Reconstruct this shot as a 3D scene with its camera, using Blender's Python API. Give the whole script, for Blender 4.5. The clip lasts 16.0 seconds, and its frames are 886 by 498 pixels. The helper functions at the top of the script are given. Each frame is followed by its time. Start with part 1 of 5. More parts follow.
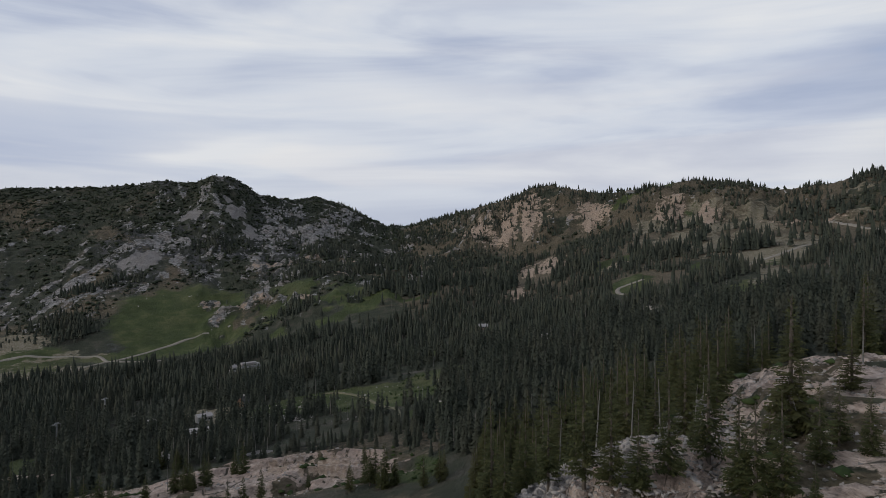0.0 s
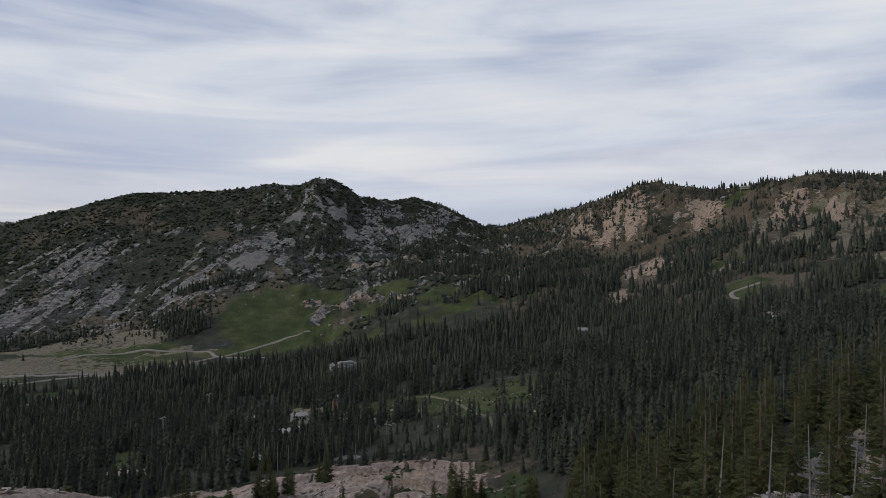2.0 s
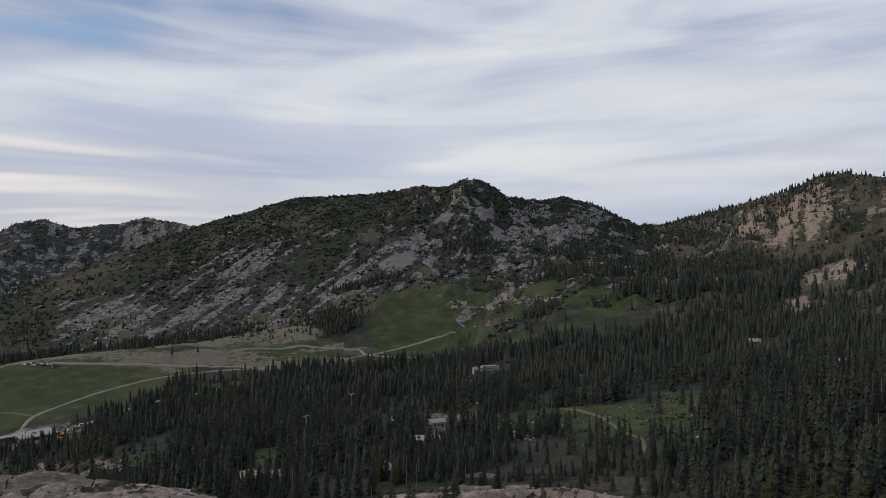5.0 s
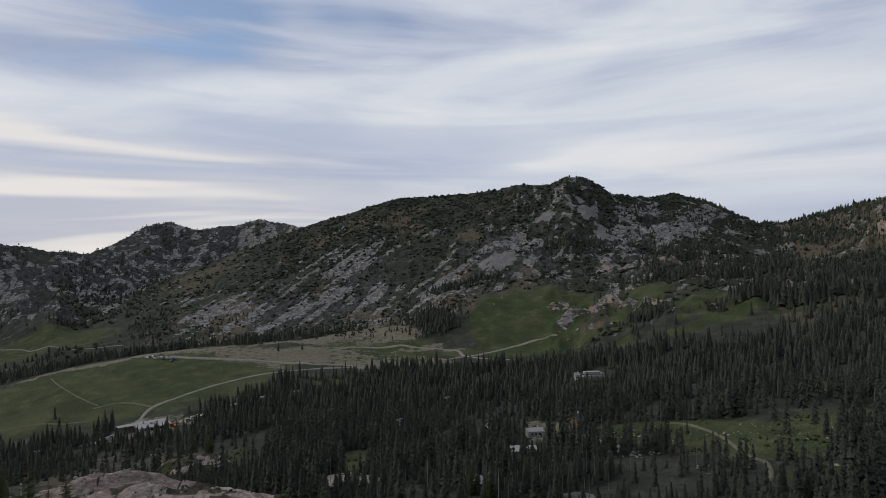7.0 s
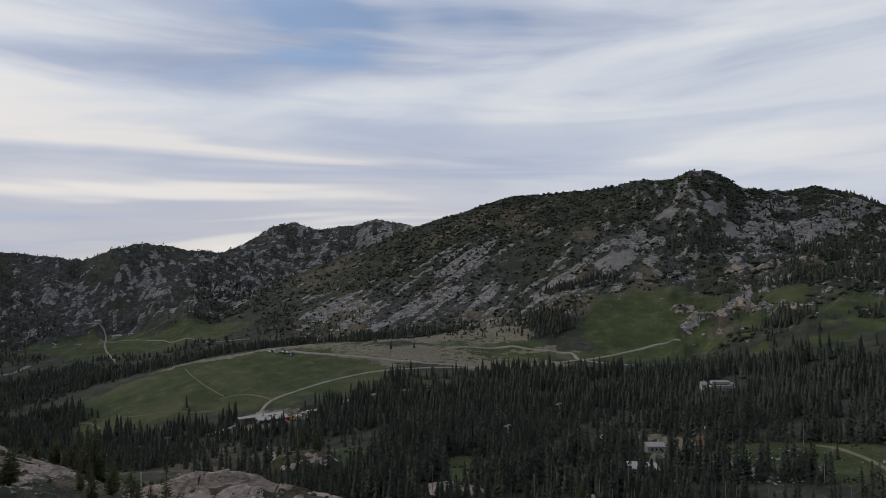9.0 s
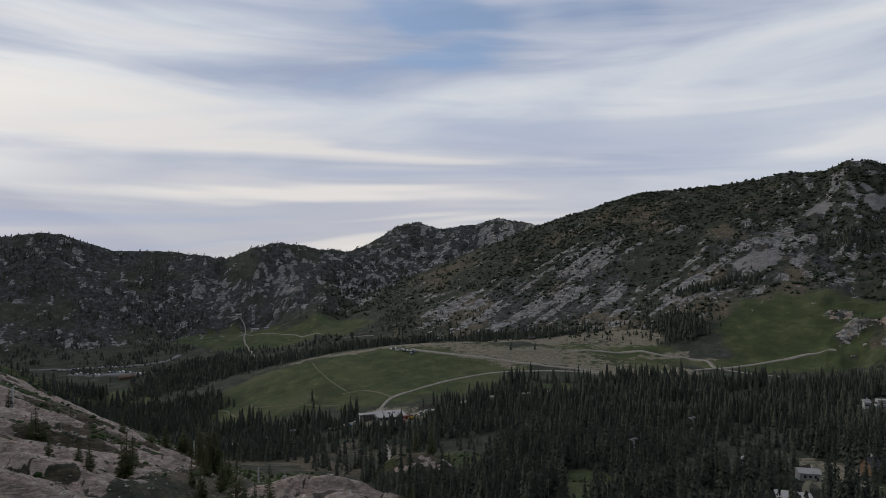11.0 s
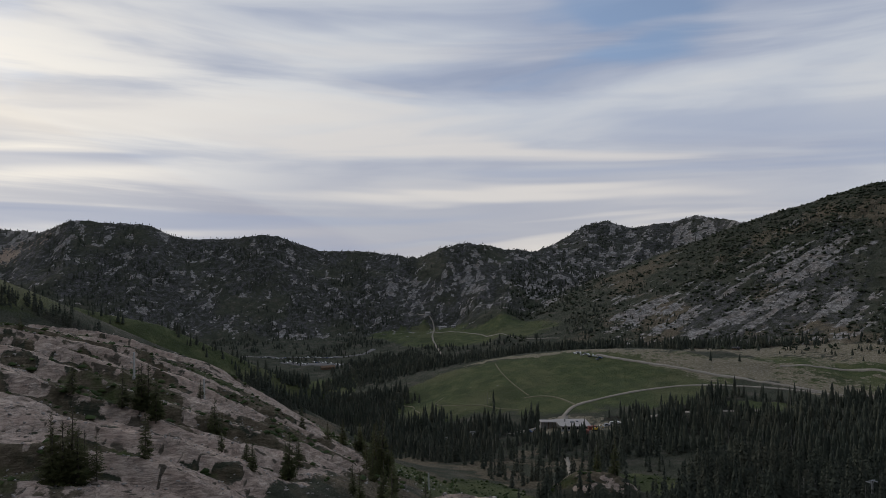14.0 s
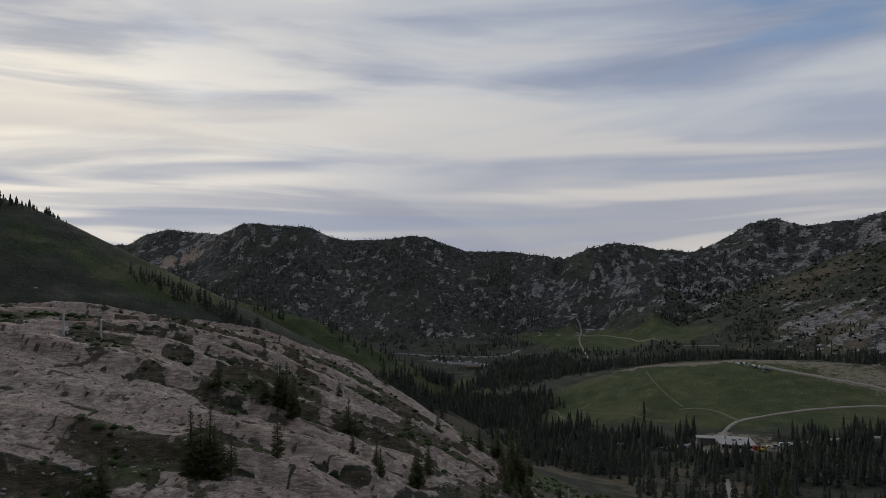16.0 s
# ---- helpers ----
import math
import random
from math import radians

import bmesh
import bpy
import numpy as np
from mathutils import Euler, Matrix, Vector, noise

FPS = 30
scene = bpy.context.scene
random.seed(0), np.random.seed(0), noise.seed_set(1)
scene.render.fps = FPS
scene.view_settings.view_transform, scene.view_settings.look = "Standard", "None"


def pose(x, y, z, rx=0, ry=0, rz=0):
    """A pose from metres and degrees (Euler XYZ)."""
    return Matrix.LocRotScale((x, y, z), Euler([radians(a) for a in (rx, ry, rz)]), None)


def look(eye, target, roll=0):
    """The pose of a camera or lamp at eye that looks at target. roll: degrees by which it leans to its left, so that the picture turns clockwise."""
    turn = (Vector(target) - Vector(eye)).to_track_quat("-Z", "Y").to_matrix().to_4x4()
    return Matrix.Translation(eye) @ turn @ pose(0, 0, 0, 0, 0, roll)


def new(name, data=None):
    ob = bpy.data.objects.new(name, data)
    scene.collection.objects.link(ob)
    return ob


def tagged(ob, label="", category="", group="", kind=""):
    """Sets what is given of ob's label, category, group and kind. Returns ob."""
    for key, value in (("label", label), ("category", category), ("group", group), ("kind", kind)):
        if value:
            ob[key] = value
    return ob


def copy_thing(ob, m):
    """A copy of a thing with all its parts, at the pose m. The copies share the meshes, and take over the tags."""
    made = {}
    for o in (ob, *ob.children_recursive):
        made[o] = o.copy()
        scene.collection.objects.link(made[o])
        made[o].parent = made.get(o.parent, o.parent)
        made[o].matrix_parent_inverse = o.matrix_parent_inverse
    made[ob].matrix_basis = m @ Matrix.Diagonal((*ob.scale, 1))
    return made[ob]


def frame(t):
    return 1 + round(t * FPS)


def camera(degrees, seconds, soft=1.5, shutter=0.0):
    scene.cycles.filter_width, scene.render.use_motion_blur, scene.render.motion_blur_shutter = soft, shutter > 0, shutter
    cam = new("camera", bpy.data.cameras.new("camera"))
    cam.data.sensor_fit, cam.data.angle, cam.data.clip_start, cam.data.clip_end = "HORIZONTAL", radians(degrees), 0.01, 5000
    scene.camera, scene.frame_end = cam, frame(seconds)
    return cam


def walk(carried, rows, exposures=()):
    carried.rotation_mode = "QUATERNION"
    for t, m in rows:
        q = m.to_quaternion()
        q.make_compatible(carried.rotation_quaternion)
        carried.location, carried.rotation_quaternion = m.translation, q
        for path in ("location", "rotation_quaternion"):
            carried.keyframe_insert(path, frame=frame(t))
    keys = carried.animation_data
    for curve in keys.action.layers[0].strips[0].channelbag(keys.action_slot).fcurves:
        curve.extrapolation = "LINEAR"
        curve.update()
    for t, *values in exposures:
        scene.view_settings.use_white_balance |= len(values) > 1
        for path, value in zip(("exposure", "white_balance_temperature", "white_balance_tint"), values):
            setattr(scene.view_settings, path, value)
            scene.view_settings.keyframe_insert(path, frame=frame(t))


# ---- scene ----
# the camera: seconds, x, y, z over the first eye, yaw to its left, pitch up, lean to its right
EYE = 130.0
cam = camera(69.93, 16.0, soft=0.8)
ROWS = [
    (0.0, 0.00, 0.00, 0.00, -3.07, 0.24, -0.01),
    (0.5, 0.77, 3.42, 0.12, -0.84, 0.23, -0.03),
    (1.0, 1.52, 6.96, 0.14, 1.37, 0.23, -0.03),
    (1.5, 2.19, 10.63, 0.20, 3.60, 0.25, -0.02),
    (2.0, 2.87, 14.42, 0.41, 5.86, 0.23, 0.01),
    (2.5, 3.55, 18.32, 0.42, 8.13, 0.24, 0.02),
    (3.0, 3.95, 22.24, 0.43, 10.36, 0.25, 0.04),
    (3.5, 4.06, 25.96, 0.41, 12.64, 0.26, -0.01),
    (4.0, 3.90, 29.68, 0.33, 14.86, 0.28, -0.03),
    (6.5, 1.75, 49.07, 0.06, 26.29, 0.33, 0.03),
    (7.0, 0.83, 52.76, 0.03, 28.59, 0.32, 0.04),
    (7.5, -0.11, 56.26, 0.05, 30.93, 0.30, 0.03),
    (8.0, -1.18, 59.70, 0.07, 33.38, 0.28, 0.03),
    (8.5, -2.31, 63.09, 0.11, 36.16, 0.25, 0.02),
    (9.0, -3.64, 66.41, 0.11, 38.94, 0.22, 0.04),
    (11.5, -12.67, 81.39, -0.10, 52.79, 0.15, -0.02),
    (12.0, -14.74, 83.97, -0.10, 55.56, 0.16, -0.01),
    (12.5, -16.75, 86.38, -0.03, 58.34, 0.15, 0.01),
    (13.0, -18.69, 88.69, -0.05, 61.14, 0.15, 0.05),
    (13.5, -20.64, 90.75, -0.06, 64.01, 0.15, 0.04),
    (14.0, -22.64, 92.62, -0.02, 66.88, 0.15, 0.02),
    (14.5, -24.57, 94.39, 0.06, 69.77, 0.16, 0.03),
    (15.0, -26.40, 95.96, 0.12, 72.95, 0.15, 0.00),
    (15.5, -28.19, 97.42, 0.22, 76.53, 0.16, 0.01),
    (16.0, -30.16, 98.75, 0.26, 80.12, 0.17, -0.01),
]
walk(cam, [(t, pose(x, y, EYE + z, 90 + pitch, 0, yaw) @ pose(0, 0, 0, 0, 0, -lean)) for t, x, y, z, yaw, pitch, lean in ROWS],
     [(0, 0.0), (8, -0.03), (12, -0.14), (14, -0.26), (16, -0.47)])

# ---- sky, sun, exposure ----
SUN_BEARING, SUN_HEIGHT = 112.0, 15.0
SUN_WAY = Vector((-math.sin(radians(SUN_BEARING)) * math.cos(radians(SUN_HEIGHT)), math.cos(radians(SUN_BEARING)) * math.cos(radians(SUN_HEIGHT)), math.sin(radians(SUN_HEIGHT))))


def node(tree, kind, **values):
    n = tree.nodes.new(kind)
    for key, value in values.items():
        n.inputs[key].default_value = value
    return n


def math_node(tree, op, a, b=None, c=None, clamp=False):
    n = tree.nodes.new("ShaderNodeMath")
    n.operation, n.use_clamp = op, clamp
    for i, v in enumerate((a, b, c)):
        if v is None:
            continue
        if isinstance(v, (int, float)):
            n.inputs[i].default_value = v
        else:
            tree.links.new(v, n.inputs[i])
    return n.outputs[0]


def mix_colour(tree, fac, a, b, blend="MIX"):
    n = tree.nodes.new("ShaderNodeMix")
    n.data_type, n.blend_type = "RGBA", blend
    for socket, v in ((n.inputs[0], fac), (n.inputs[6], a), (n.inputs[7], b)):
        if isinstance(v, (int, float)):
            socket.default_value = v
        elif isinstance(v, tuple):
            socket.default_value = (*v, 1)
        else:
            tree.links.new(v, socket)
    return n.outputs[2]


def ramp(tree, value, *stops):
    """A smooth ramp of a value: (place, colour or grey) stops."""
    n = tree.nodes.new("ShaderNodeValToRGB")
    n.color_ramp.interpolation = "EASE" if len(stops) == 2 else "LINEAR"
    while len(n.color_ramp.elements) < len(stops):
        n.color_ramp.elements.new(0.5)
    for e, (place, c) in zip(n.color_ramp.elements, stops):
        e.position = place
        e.color = (*c, 1) if isinstance(c, tuple) else (c, c, c, 1)
    tree.links.new(value, n.inputs[0])
    return n.outputs[0]


def noise_tex(tree, vector, scale, detail=4.0, rough=0.55, distortion=0.0):
    n = node(tree, "ShaderNodeTexNoise", Scale=scale, Detail=detail, Roughness=rough, Distortion=distortion)
    if vector is not None:
        tree.links.new(vector, n.inputs["Vector"])
    return n.outputs["Fac"]


def mapping(tree, vector, scale=(1, 1, 1), rot=(0, 0, 0), loc=(0, 0, 0)):
    n = tree.nodes.new("ShaderNodeMapping")
    n.inputs["Scale"].default_value, n.inputs["Rotation"].default_value, n.inputs["Location"].default_value = scale, rot, loc
    tree.links.new(vector, n.inputs["Vector"])
    return n.outputs[0]


def make_sky():
    world = bpy.data.worlds.new("overcast_evening")
    scene.world = world
    world.use_nodes = True
    t = world.node_tree
    t.nodes.clear()
    sky = t.nodes.new("ShaderNodeTexSky")
    sky.sky_type, sky.sun_disc = "NISHITA", False
    sky.sun_elevation, sky.sun_rotation = radians(SUN_HEIGHT), radians(-SUN_BEARING)
    sky.air_density, sky.dust_density, sky.altitude = 1.0, 1.5, 2700
    clear = t.nodes.new("ShaderNodeBackground")
    clear.inputs[1].default_value = 0.17
    t.links.new(sky.outputs[0], clear.inputs[0])
    way = t.nodes.new("ShaderNodeTexCoord").outputs["Generated"]
    parts = t.nodes.new("ShaderNodeSeparateXYZ")
    t.links.new(way, parts.inputs[0])
    x, y, z = parts.outputs
    # cloud in long level bands, drawn out along the horizon
    big = noise_tex(t, mapping(t, way, (1.25, 1.25, 4.2), (radians(6), radians(-5), 0), (3.1, 1.7, 0.3)), 1.25, 3.0, 0.5, 0.5)
    streak = noise_tex(t, mapping(t, way, (1.1, 1.1, 8.5), (radians(4), radians(-3), 0), (0.4, 5.2, 2.0)), 1.5, 5.0, 0.55, 0.7)
    both = math_node(t, "ADD", math_node(t, "MULTIPLY", big, 0.5), math_node(t, "MULTIPLY", streak, 0.5))
    # glow of the hidden sun through the cloud
    dot = t.nodes.new("ShaderNodeVectorMath")
    dot.operation = "DOT_PRODUCT"
    t.links.new(way, dot.inputs[0])
    dot.inputs[1].default_value = SUN_WAY
    near = math_node(t, "POWER", math_node(t, "MAXIMUM", dot.outputs["Value"], 0.0), 9.0)
    grey = ramp(t, both, (0.36, (0.33, 0.39, 0.54)), (0.46, (0.48, 0.53, 0.65)), (0.54, (0.63, 0.67, 0.745)), (0.64, (0.75, 0.765, 0.79)))
    warm = math_node(t, "MULTIPLY", near, ramp(t, streak, (0.36, 0.4), (0.56, 1.0)))
    warm = math_node(t, "MULTIPLY", warm, ramp(t, z, (0.1, 1.0), (0.42, 0.3)))
    lit = mix_colour(t, warm, grey, (1.5, 1.37, 1.14), "MIX")
    # a grey-violet veil low down
    veil = math_node(t, "MULTIPLY", ramp(t, z, (0.04, 1.0), (0.24, 0.0)), ramp(t, math_node(t, "MULTIPLY", x, -1.0), (0.3, 0.0), (0.75, 0.75)))
    veil = math_node(t, "MULTIPLY", veil, ramp(t, near, (0.1, 1.0), (0.6, 0.0)))
    lit = mix_colour(t, veil, lit, (0.43, 0.445, 0.535))
    # thin streaks: cream where the light comes through, blue-grey gaps between
    wisp = noise_tex(t, mapping(t, way, (0.8, 0.8, 9.5), (radians(7), radians(-6), 0), (1.3, 2.2, 4.0)), 1.6, 3.5, 0.45, 0.6)
    lower = ramp(t, z, (0.08, 1.0), (0.34, 0.2))
    lower = math_node(t, "MULTIPLY", lower, ramp(t, math_node(t, "MULTIPLY", x, -1.0), (0.1, 0.3), (0.75, 1.0)))
    lit = mix_colour(t, math_node(t, "MULTIPLY", ramp(t, wisp, (0.52, 0.0), (0.64, 0.9)), lower), lit, (0.88, 0.83, 0.78))
    lit = mix_colour(t, math_node(t, "MULTIPLY", ramp(t, wisp, (0.36, 0.8), (0.48, 0.0)), lower), lit, (0.36, 0.43, 0.60))
    low = ramp(t, z, (0.0, 1.0), (0.28, 0.0))
    lit = mix_colour(t, math_node(t, "MULTIPLY", low, 0.22), lit, (0.64, 0.62, 0.65))
    # the evening sky dims on the side away from the sun
    away = t.nodes.new("ShaderNodeVectorMath")
    away.operation = "DOT_PRODUCT"
    t.links.new(way, away.inputs[0])
    away.inputs[1].default_value = (math.sin(radians(108)), math.cos(radians(108)), 0)
    dim = ramp(t, away.outputs["Value"], (0.25, 1.0), (0.95, 0.17))
    lit = mix_colour(t, 1.0, lit, dim, "MULTIPLY")
    cloud = t.nodes.new("ShaderNodeBackground")
    t.links.new(lit, cloud.inputs[0])
    mix = t.nodes.new("ShaderNodeMixShader")
    cover = ramp(t, math_node(t, "ADD", big, math_node(t, "MULTIPLY", streak, 0.25)), (0.43, 0.4), (0.55, 0.97))
    # thicker towards the sun and the horizon
    cover = math_node(t, "MAXIMUM", cover, math_node(t, "ADD", near, ramp(t, z, (0.0, 0.9), (0.25, 0.0))), clamp=True)
    t.links.new(cover, mix.inputs[0])
    t.links.new(clear.outputs[0], mix.inputs[1])
    t.links.new(cloud.outputs[0], mix.inputs[2])
    out = t.nodes.new("ShaderNodeOutputWorld")
    t.links.new(mix.outputs[0], out.inputs[0])


make_sky()
sun = new("sun", bpy.data.lights.new("sun", "SUN"))
sun.data.energy, sun.data.angle, sun.data.color = 0.9, radians(12), (1.0, 0.9, 0.78)
sun.matrix_world = look((0, 0, 400), Vector((0, 0, 400)) - SUN_WAY)

# ---- materials ----


def material(name, rough=0.9, metal=0.0):
    m = bpy.data.materials.new(name)
    m.use_nodes = True
    t = m.node_tree
    b = t.nodes["Principled BSDF"]
    b.inputs["Roughness"].default_value, b.inputs["Metallic"].default_value = rough, metal
    b.inputs["Specular IOR Level"].default_value = 0.25
    return m, t, b


def bump(t, b, value, strength, distance):
    n = node(t, "ShaderNodeBump", Strength=strength, Distance=distance)
    t.links.new(value, n.inputs["Height"])
    t.links.new(n.outputs[0], b.inputs["Normal"])


def place(t):
    return t.nodes.new("ShaderNodeNewGeometry").outputs["Position"]


def attribute(t, name):
    n = t.nodes.new("ShaderNodeAttribute")
    n.attribute_name = name
    return n.outputs["Fac"]


def ground_material():
    m, t, b = material("ground", 0.95)
    p = place(t)
    far = mapping(t, p, (1, 1, 1.6))
    n_big, n_mid, n_small = noise_tex(t, p, 0.012, 5), noise_tex(t, far, 0.06, 6, 0.62), noise_tex(t, far, 0.45, 6, 0.65)
    n_fine = noise_tex(t, p, 2.2, 5, 0.65)
    n_break = noise_tex(t, far, 0.13, 6, 0.7)
    n_slab = noise_tex(t, mapping(t, p, (0.075, 0.02, 0.05), (0, 0, radians(8))), 1.0, 7, 0.66, 0.4)
    # understory: dry needles, low shrubs, bare soil
    soil = ramp(t, n_mid, (0.3, (0.028, 0.034, 0.022)), (0.5, (0.046, 0.052, 0.034)), (0.64, (0.076, 0.073, 0.055)), (0.78, (0.13, 0.122, 0.105)))
    grass = ramp(t, n_mid, (0.3, (0.040, 0.057, 0.020)), (0.52, (0.064, 0.084, 0.029)), (0.72, (0.116, 0.122, 0.055)))
    grass = mix_colour(t, ramp(t, n_big, (0.45, 0.0), (0.7, 0.75)), grass, (0.105, 0.108, 0.05))
    grass = mix_colour(t, ramp(t, noise_tex(t, p, 0.022, 5, 0.62), (0.5, 0.0), (0.64, 0.75)), grass, (0.034, 0.048, 0.014))
    grass = mix_colour(t, ramp(t, n_small, (0.5, 0.0), (0.75, 0.6)), grass, (0.03, 0.043, 0.017))
    stone = ramp(t, n_small, (0.25, (0.12, 0.115, 0.113)), (0.45, (0.27, 0.262, 0.257)), (0.6, (0.41, 0.40, 0.39)), (0.8, (0.54, 0.53, 0.515)))
    stone = mix_colour(t, ramp(t, n_mid, (0.45, 0.0), (0.68, 0.55)), stone, (0.30, 0.235, 0.20))
    stone = mix_colour(t, ramp(t, n_break, (0.42, 0.75), (0.56, 0.0)), stone, (0.07, 0.07, 0.062))
    stone = mix_colour(t, ramp(t, n_break, (0.56, 0.0), (0.72, 0.6)), stone, (0.50, 0.49, 0.475))
    # dark joints along the bedding
    bed = noise_tex(t, mapping(t, p, (0.5, 0.16, 1.3), (0, 0, radians(-22))), 1.0, 6, 0.68, 0.6)
    crack = ramp(t, math_node(t, "ABSOLUTE", math_node(t, "SUBTRACT", bed, 0.5)), (0.0, 0.75), (0.028, 0.0))
    stone = mix_colour(t, crack, stone, (0.05, 0.046, 0.042))
    stone = mix_colour(t, ramp(t, noise_tex(t, p, 0.22, 5, 0.7), (0.52, 0.0), (0.68, 0.65)), stone, (0.10, 0.095, 0.085))
    tan = ramp(t, n_small, (0.3, (0.19, 0.14, 0.11)), (0.52, (0.38, 0.29, 0.22)), (0.72, (0.55, 0.47, 0.39)))
    rubble = ramp(t, math_node(t, "ADD", math_node(t, "MULTIPLY", n_small, 0.5), math_node(t, "MULTIPLY", n_mid, 0.5)), (0.36, (0.10, 0.095, 0.09)), (0.5, (0.20, 0.187, 0.178)), (0.64, (0.30, 0.283, 0.27)))
    rubble = mix_colour(t, ramp(t, n_fine, (0.45, 0.0), (0.6, 0.4)), rubble, (0.34, 0.32, 0.305))
    dirt = ramp(t, n_small, (0.3, (0.11, 0.104, 0.06)), (0.52, (0.21, 0.184, 0.13)), (0.78, (0.40, 0.355, 0.30)))

    # distance haze is put into the talus as a cool grey tint
    talus = ramp(t, n_small, (0.3, (0.036, 0.036, 0.038)), (0.5, (0.072, 0.071, 0.073)), (0.72, (0.145, 0.142, 0.144)))
    talus = mix_colour(t, ramp(t, n_mid, (0.46, 0.0), (0.66, 0.75)), talus, (0.056, 0.062, 0.049))
    speck = noise_tex(t, p, 0.1, 5, 0.68)
    talus = mix_colour(t, ramp(t, speck, (0.47, 0.9), (0.52, 0.0)), talus, (0.030, 0.034, 0.023))
    talus = mix_colour(t, ramp(t, speck, (0.63, 0.0), (0.68, 0.8)), talus, (0.36, 0.345, 0.33))
    dry = ramp(t, n_small, (0.3, (0.055, 0.050, 0.030)), (0.52, (0.115, 0.096, 0.064)), (0.75, (0.23, 0.185, 0.14)))
    dry = mix_colour(t, ramp(t, n_mid, (0.5, 0.0), (0.68, 0.7)), dry, (0.15, 0.118, 0.085))

    def cover(name, low=0.35, high=0.65, rough=0.5):
        """The share of a cover, its border broken up by the grain of the ground."""
        a = math_node(t, "ADD", attribute(t, name), math_node(t, "MULTIPLY", math_node(t, "SUBTRACT", n_break, 0.5), rough * 2))
        return ramp(t, a, (low, 0.0), (high, 1.0))

    # a darker ground tone, mixed in where the wood stands thick
    wood_floor = ramp(t, n_small, (0.3, (0.017, 0.018, 0.012)), (0.55, (0.028, 0.029, 0.019)), (0.8, (0.05, 0.047, 0.034)))
    soil = mix_colour(t, cover("wood_floor", 0.38, 0.62, 0.5), soil, wood_floor)
    c = mix_colour(t, cover("talus", 0.35, 0.65, 0.6), soil, talus)
    c = mix_colour(t, cover("dry_soil", 0.35, 0.65, 0.6), c, dry)
    c = mix_colour(t, cover("grass", 0.3, 0.7), c, grass)
    c = mix_colour(t, cover("dirt", 0.4, 0.7, 1.1), c, dirt)
    bare = math_node(t, "ADD", attribute(t, "rock"), math_node(t, "MULTIPLY", math_node(t, "SUBTRACT", n_slab, 0.5), 1.7))
    bare = math_node(t, "ADD", bare, math_node(t, "MULTIPLY", math_node(t, "SUBTRACT", n_break, 0.5), 1.5))
    c = mix_colour(t, ramp(t, bare, (0.47, 0.0), (0.53, 1.0)), c, stone)
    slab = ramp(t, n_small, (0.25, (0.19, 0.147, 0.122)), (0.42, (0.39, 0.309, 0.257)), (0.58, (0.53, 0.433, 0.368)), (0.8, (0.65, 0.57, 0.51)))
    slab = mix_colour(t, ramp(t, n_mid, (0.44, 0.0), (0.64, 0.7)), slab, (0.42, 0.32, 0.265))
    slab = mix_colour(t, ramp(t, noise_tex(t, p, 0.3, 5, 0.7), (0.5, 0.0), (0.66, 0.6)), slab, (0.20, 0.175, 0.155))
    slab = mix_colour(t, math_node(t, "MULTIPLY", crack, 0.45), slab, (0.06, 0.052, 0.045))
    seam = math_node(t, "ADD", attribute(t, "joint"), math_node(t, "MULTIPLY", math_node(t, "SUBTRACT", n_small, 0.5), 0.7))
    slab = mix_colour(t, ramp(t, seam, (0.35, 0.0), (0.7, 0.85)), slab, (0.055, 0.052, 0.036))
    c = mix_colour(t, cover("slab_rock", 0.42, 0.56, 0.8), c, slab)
    c = mix_colour(t, cover("tan_rock", 0.45, 0.58, 1.2), c, tan)
    c = mix_colour(t, cover("scree", 0.4, 0.6, 0.6), c, rubble)
    t.links.new(c, b.inputs["Base Color"])
    relief = math_node(t, "ADD", math_node(t, "MULTIPLY", n_small, 0.9), math_node(t, "MULTIPLY", n_fine, 0.2))
    relief = math_node(t, "ADD", relief, math_node(t, "MULTIPLY", bed, 1.6))
    relief = math_node(t, "ADD", relief, math_node(t, "MULTIPLY", math_node(t, "MULTIPLY", math_node(t, "ADD", n_break, n_slab), attribute(t, "rock")), 6.0))
    relief = math_node(t, "SUBTRACT", relief, math_node(t, "MULTIPLY", crack, 0.5))
    bump(t, b, relief, 0.8, 1.0)
    return m


def needle_material(name, dark, light, tip):
    m, t, b = material(name, 0.8)
    g = t.nodes.new("ShaderNodeNewGeometry")
    info = t.nodes.new("ShaderNodeObjectInfo")
    r = math_node(t, "FRACT", math_node(t, "ADD", g.outputs["Random Per Island"], info.outputs["Random"]))
    c = ramp(t, r, (0.0, dark), (0.75, light), (1.0, tip))
    n = noise_tex(t, g.outputs["Position"], 0.9, 4, 0.6)
    c = mix_colour(t, ramp(t, n, (0.4, 0.0), (0.7, 0.4)), c, tuple(v * 1.6 for v in light))
    stand = noise_tex(t, g.outputs["Position"], 0.03, 3, 0.6)
    c = mix_colour(t, ramp(t, stand, (0.45, 0.0), (0.7, 0.5)), c, (light[0] * 1.5, light[1] * 1.25, light[2] * 1.2))
    t.links.new(c, b.inputs["Base Color"])
    b.inputs["Specular IOR Level"].default_value = 0.08
    return m


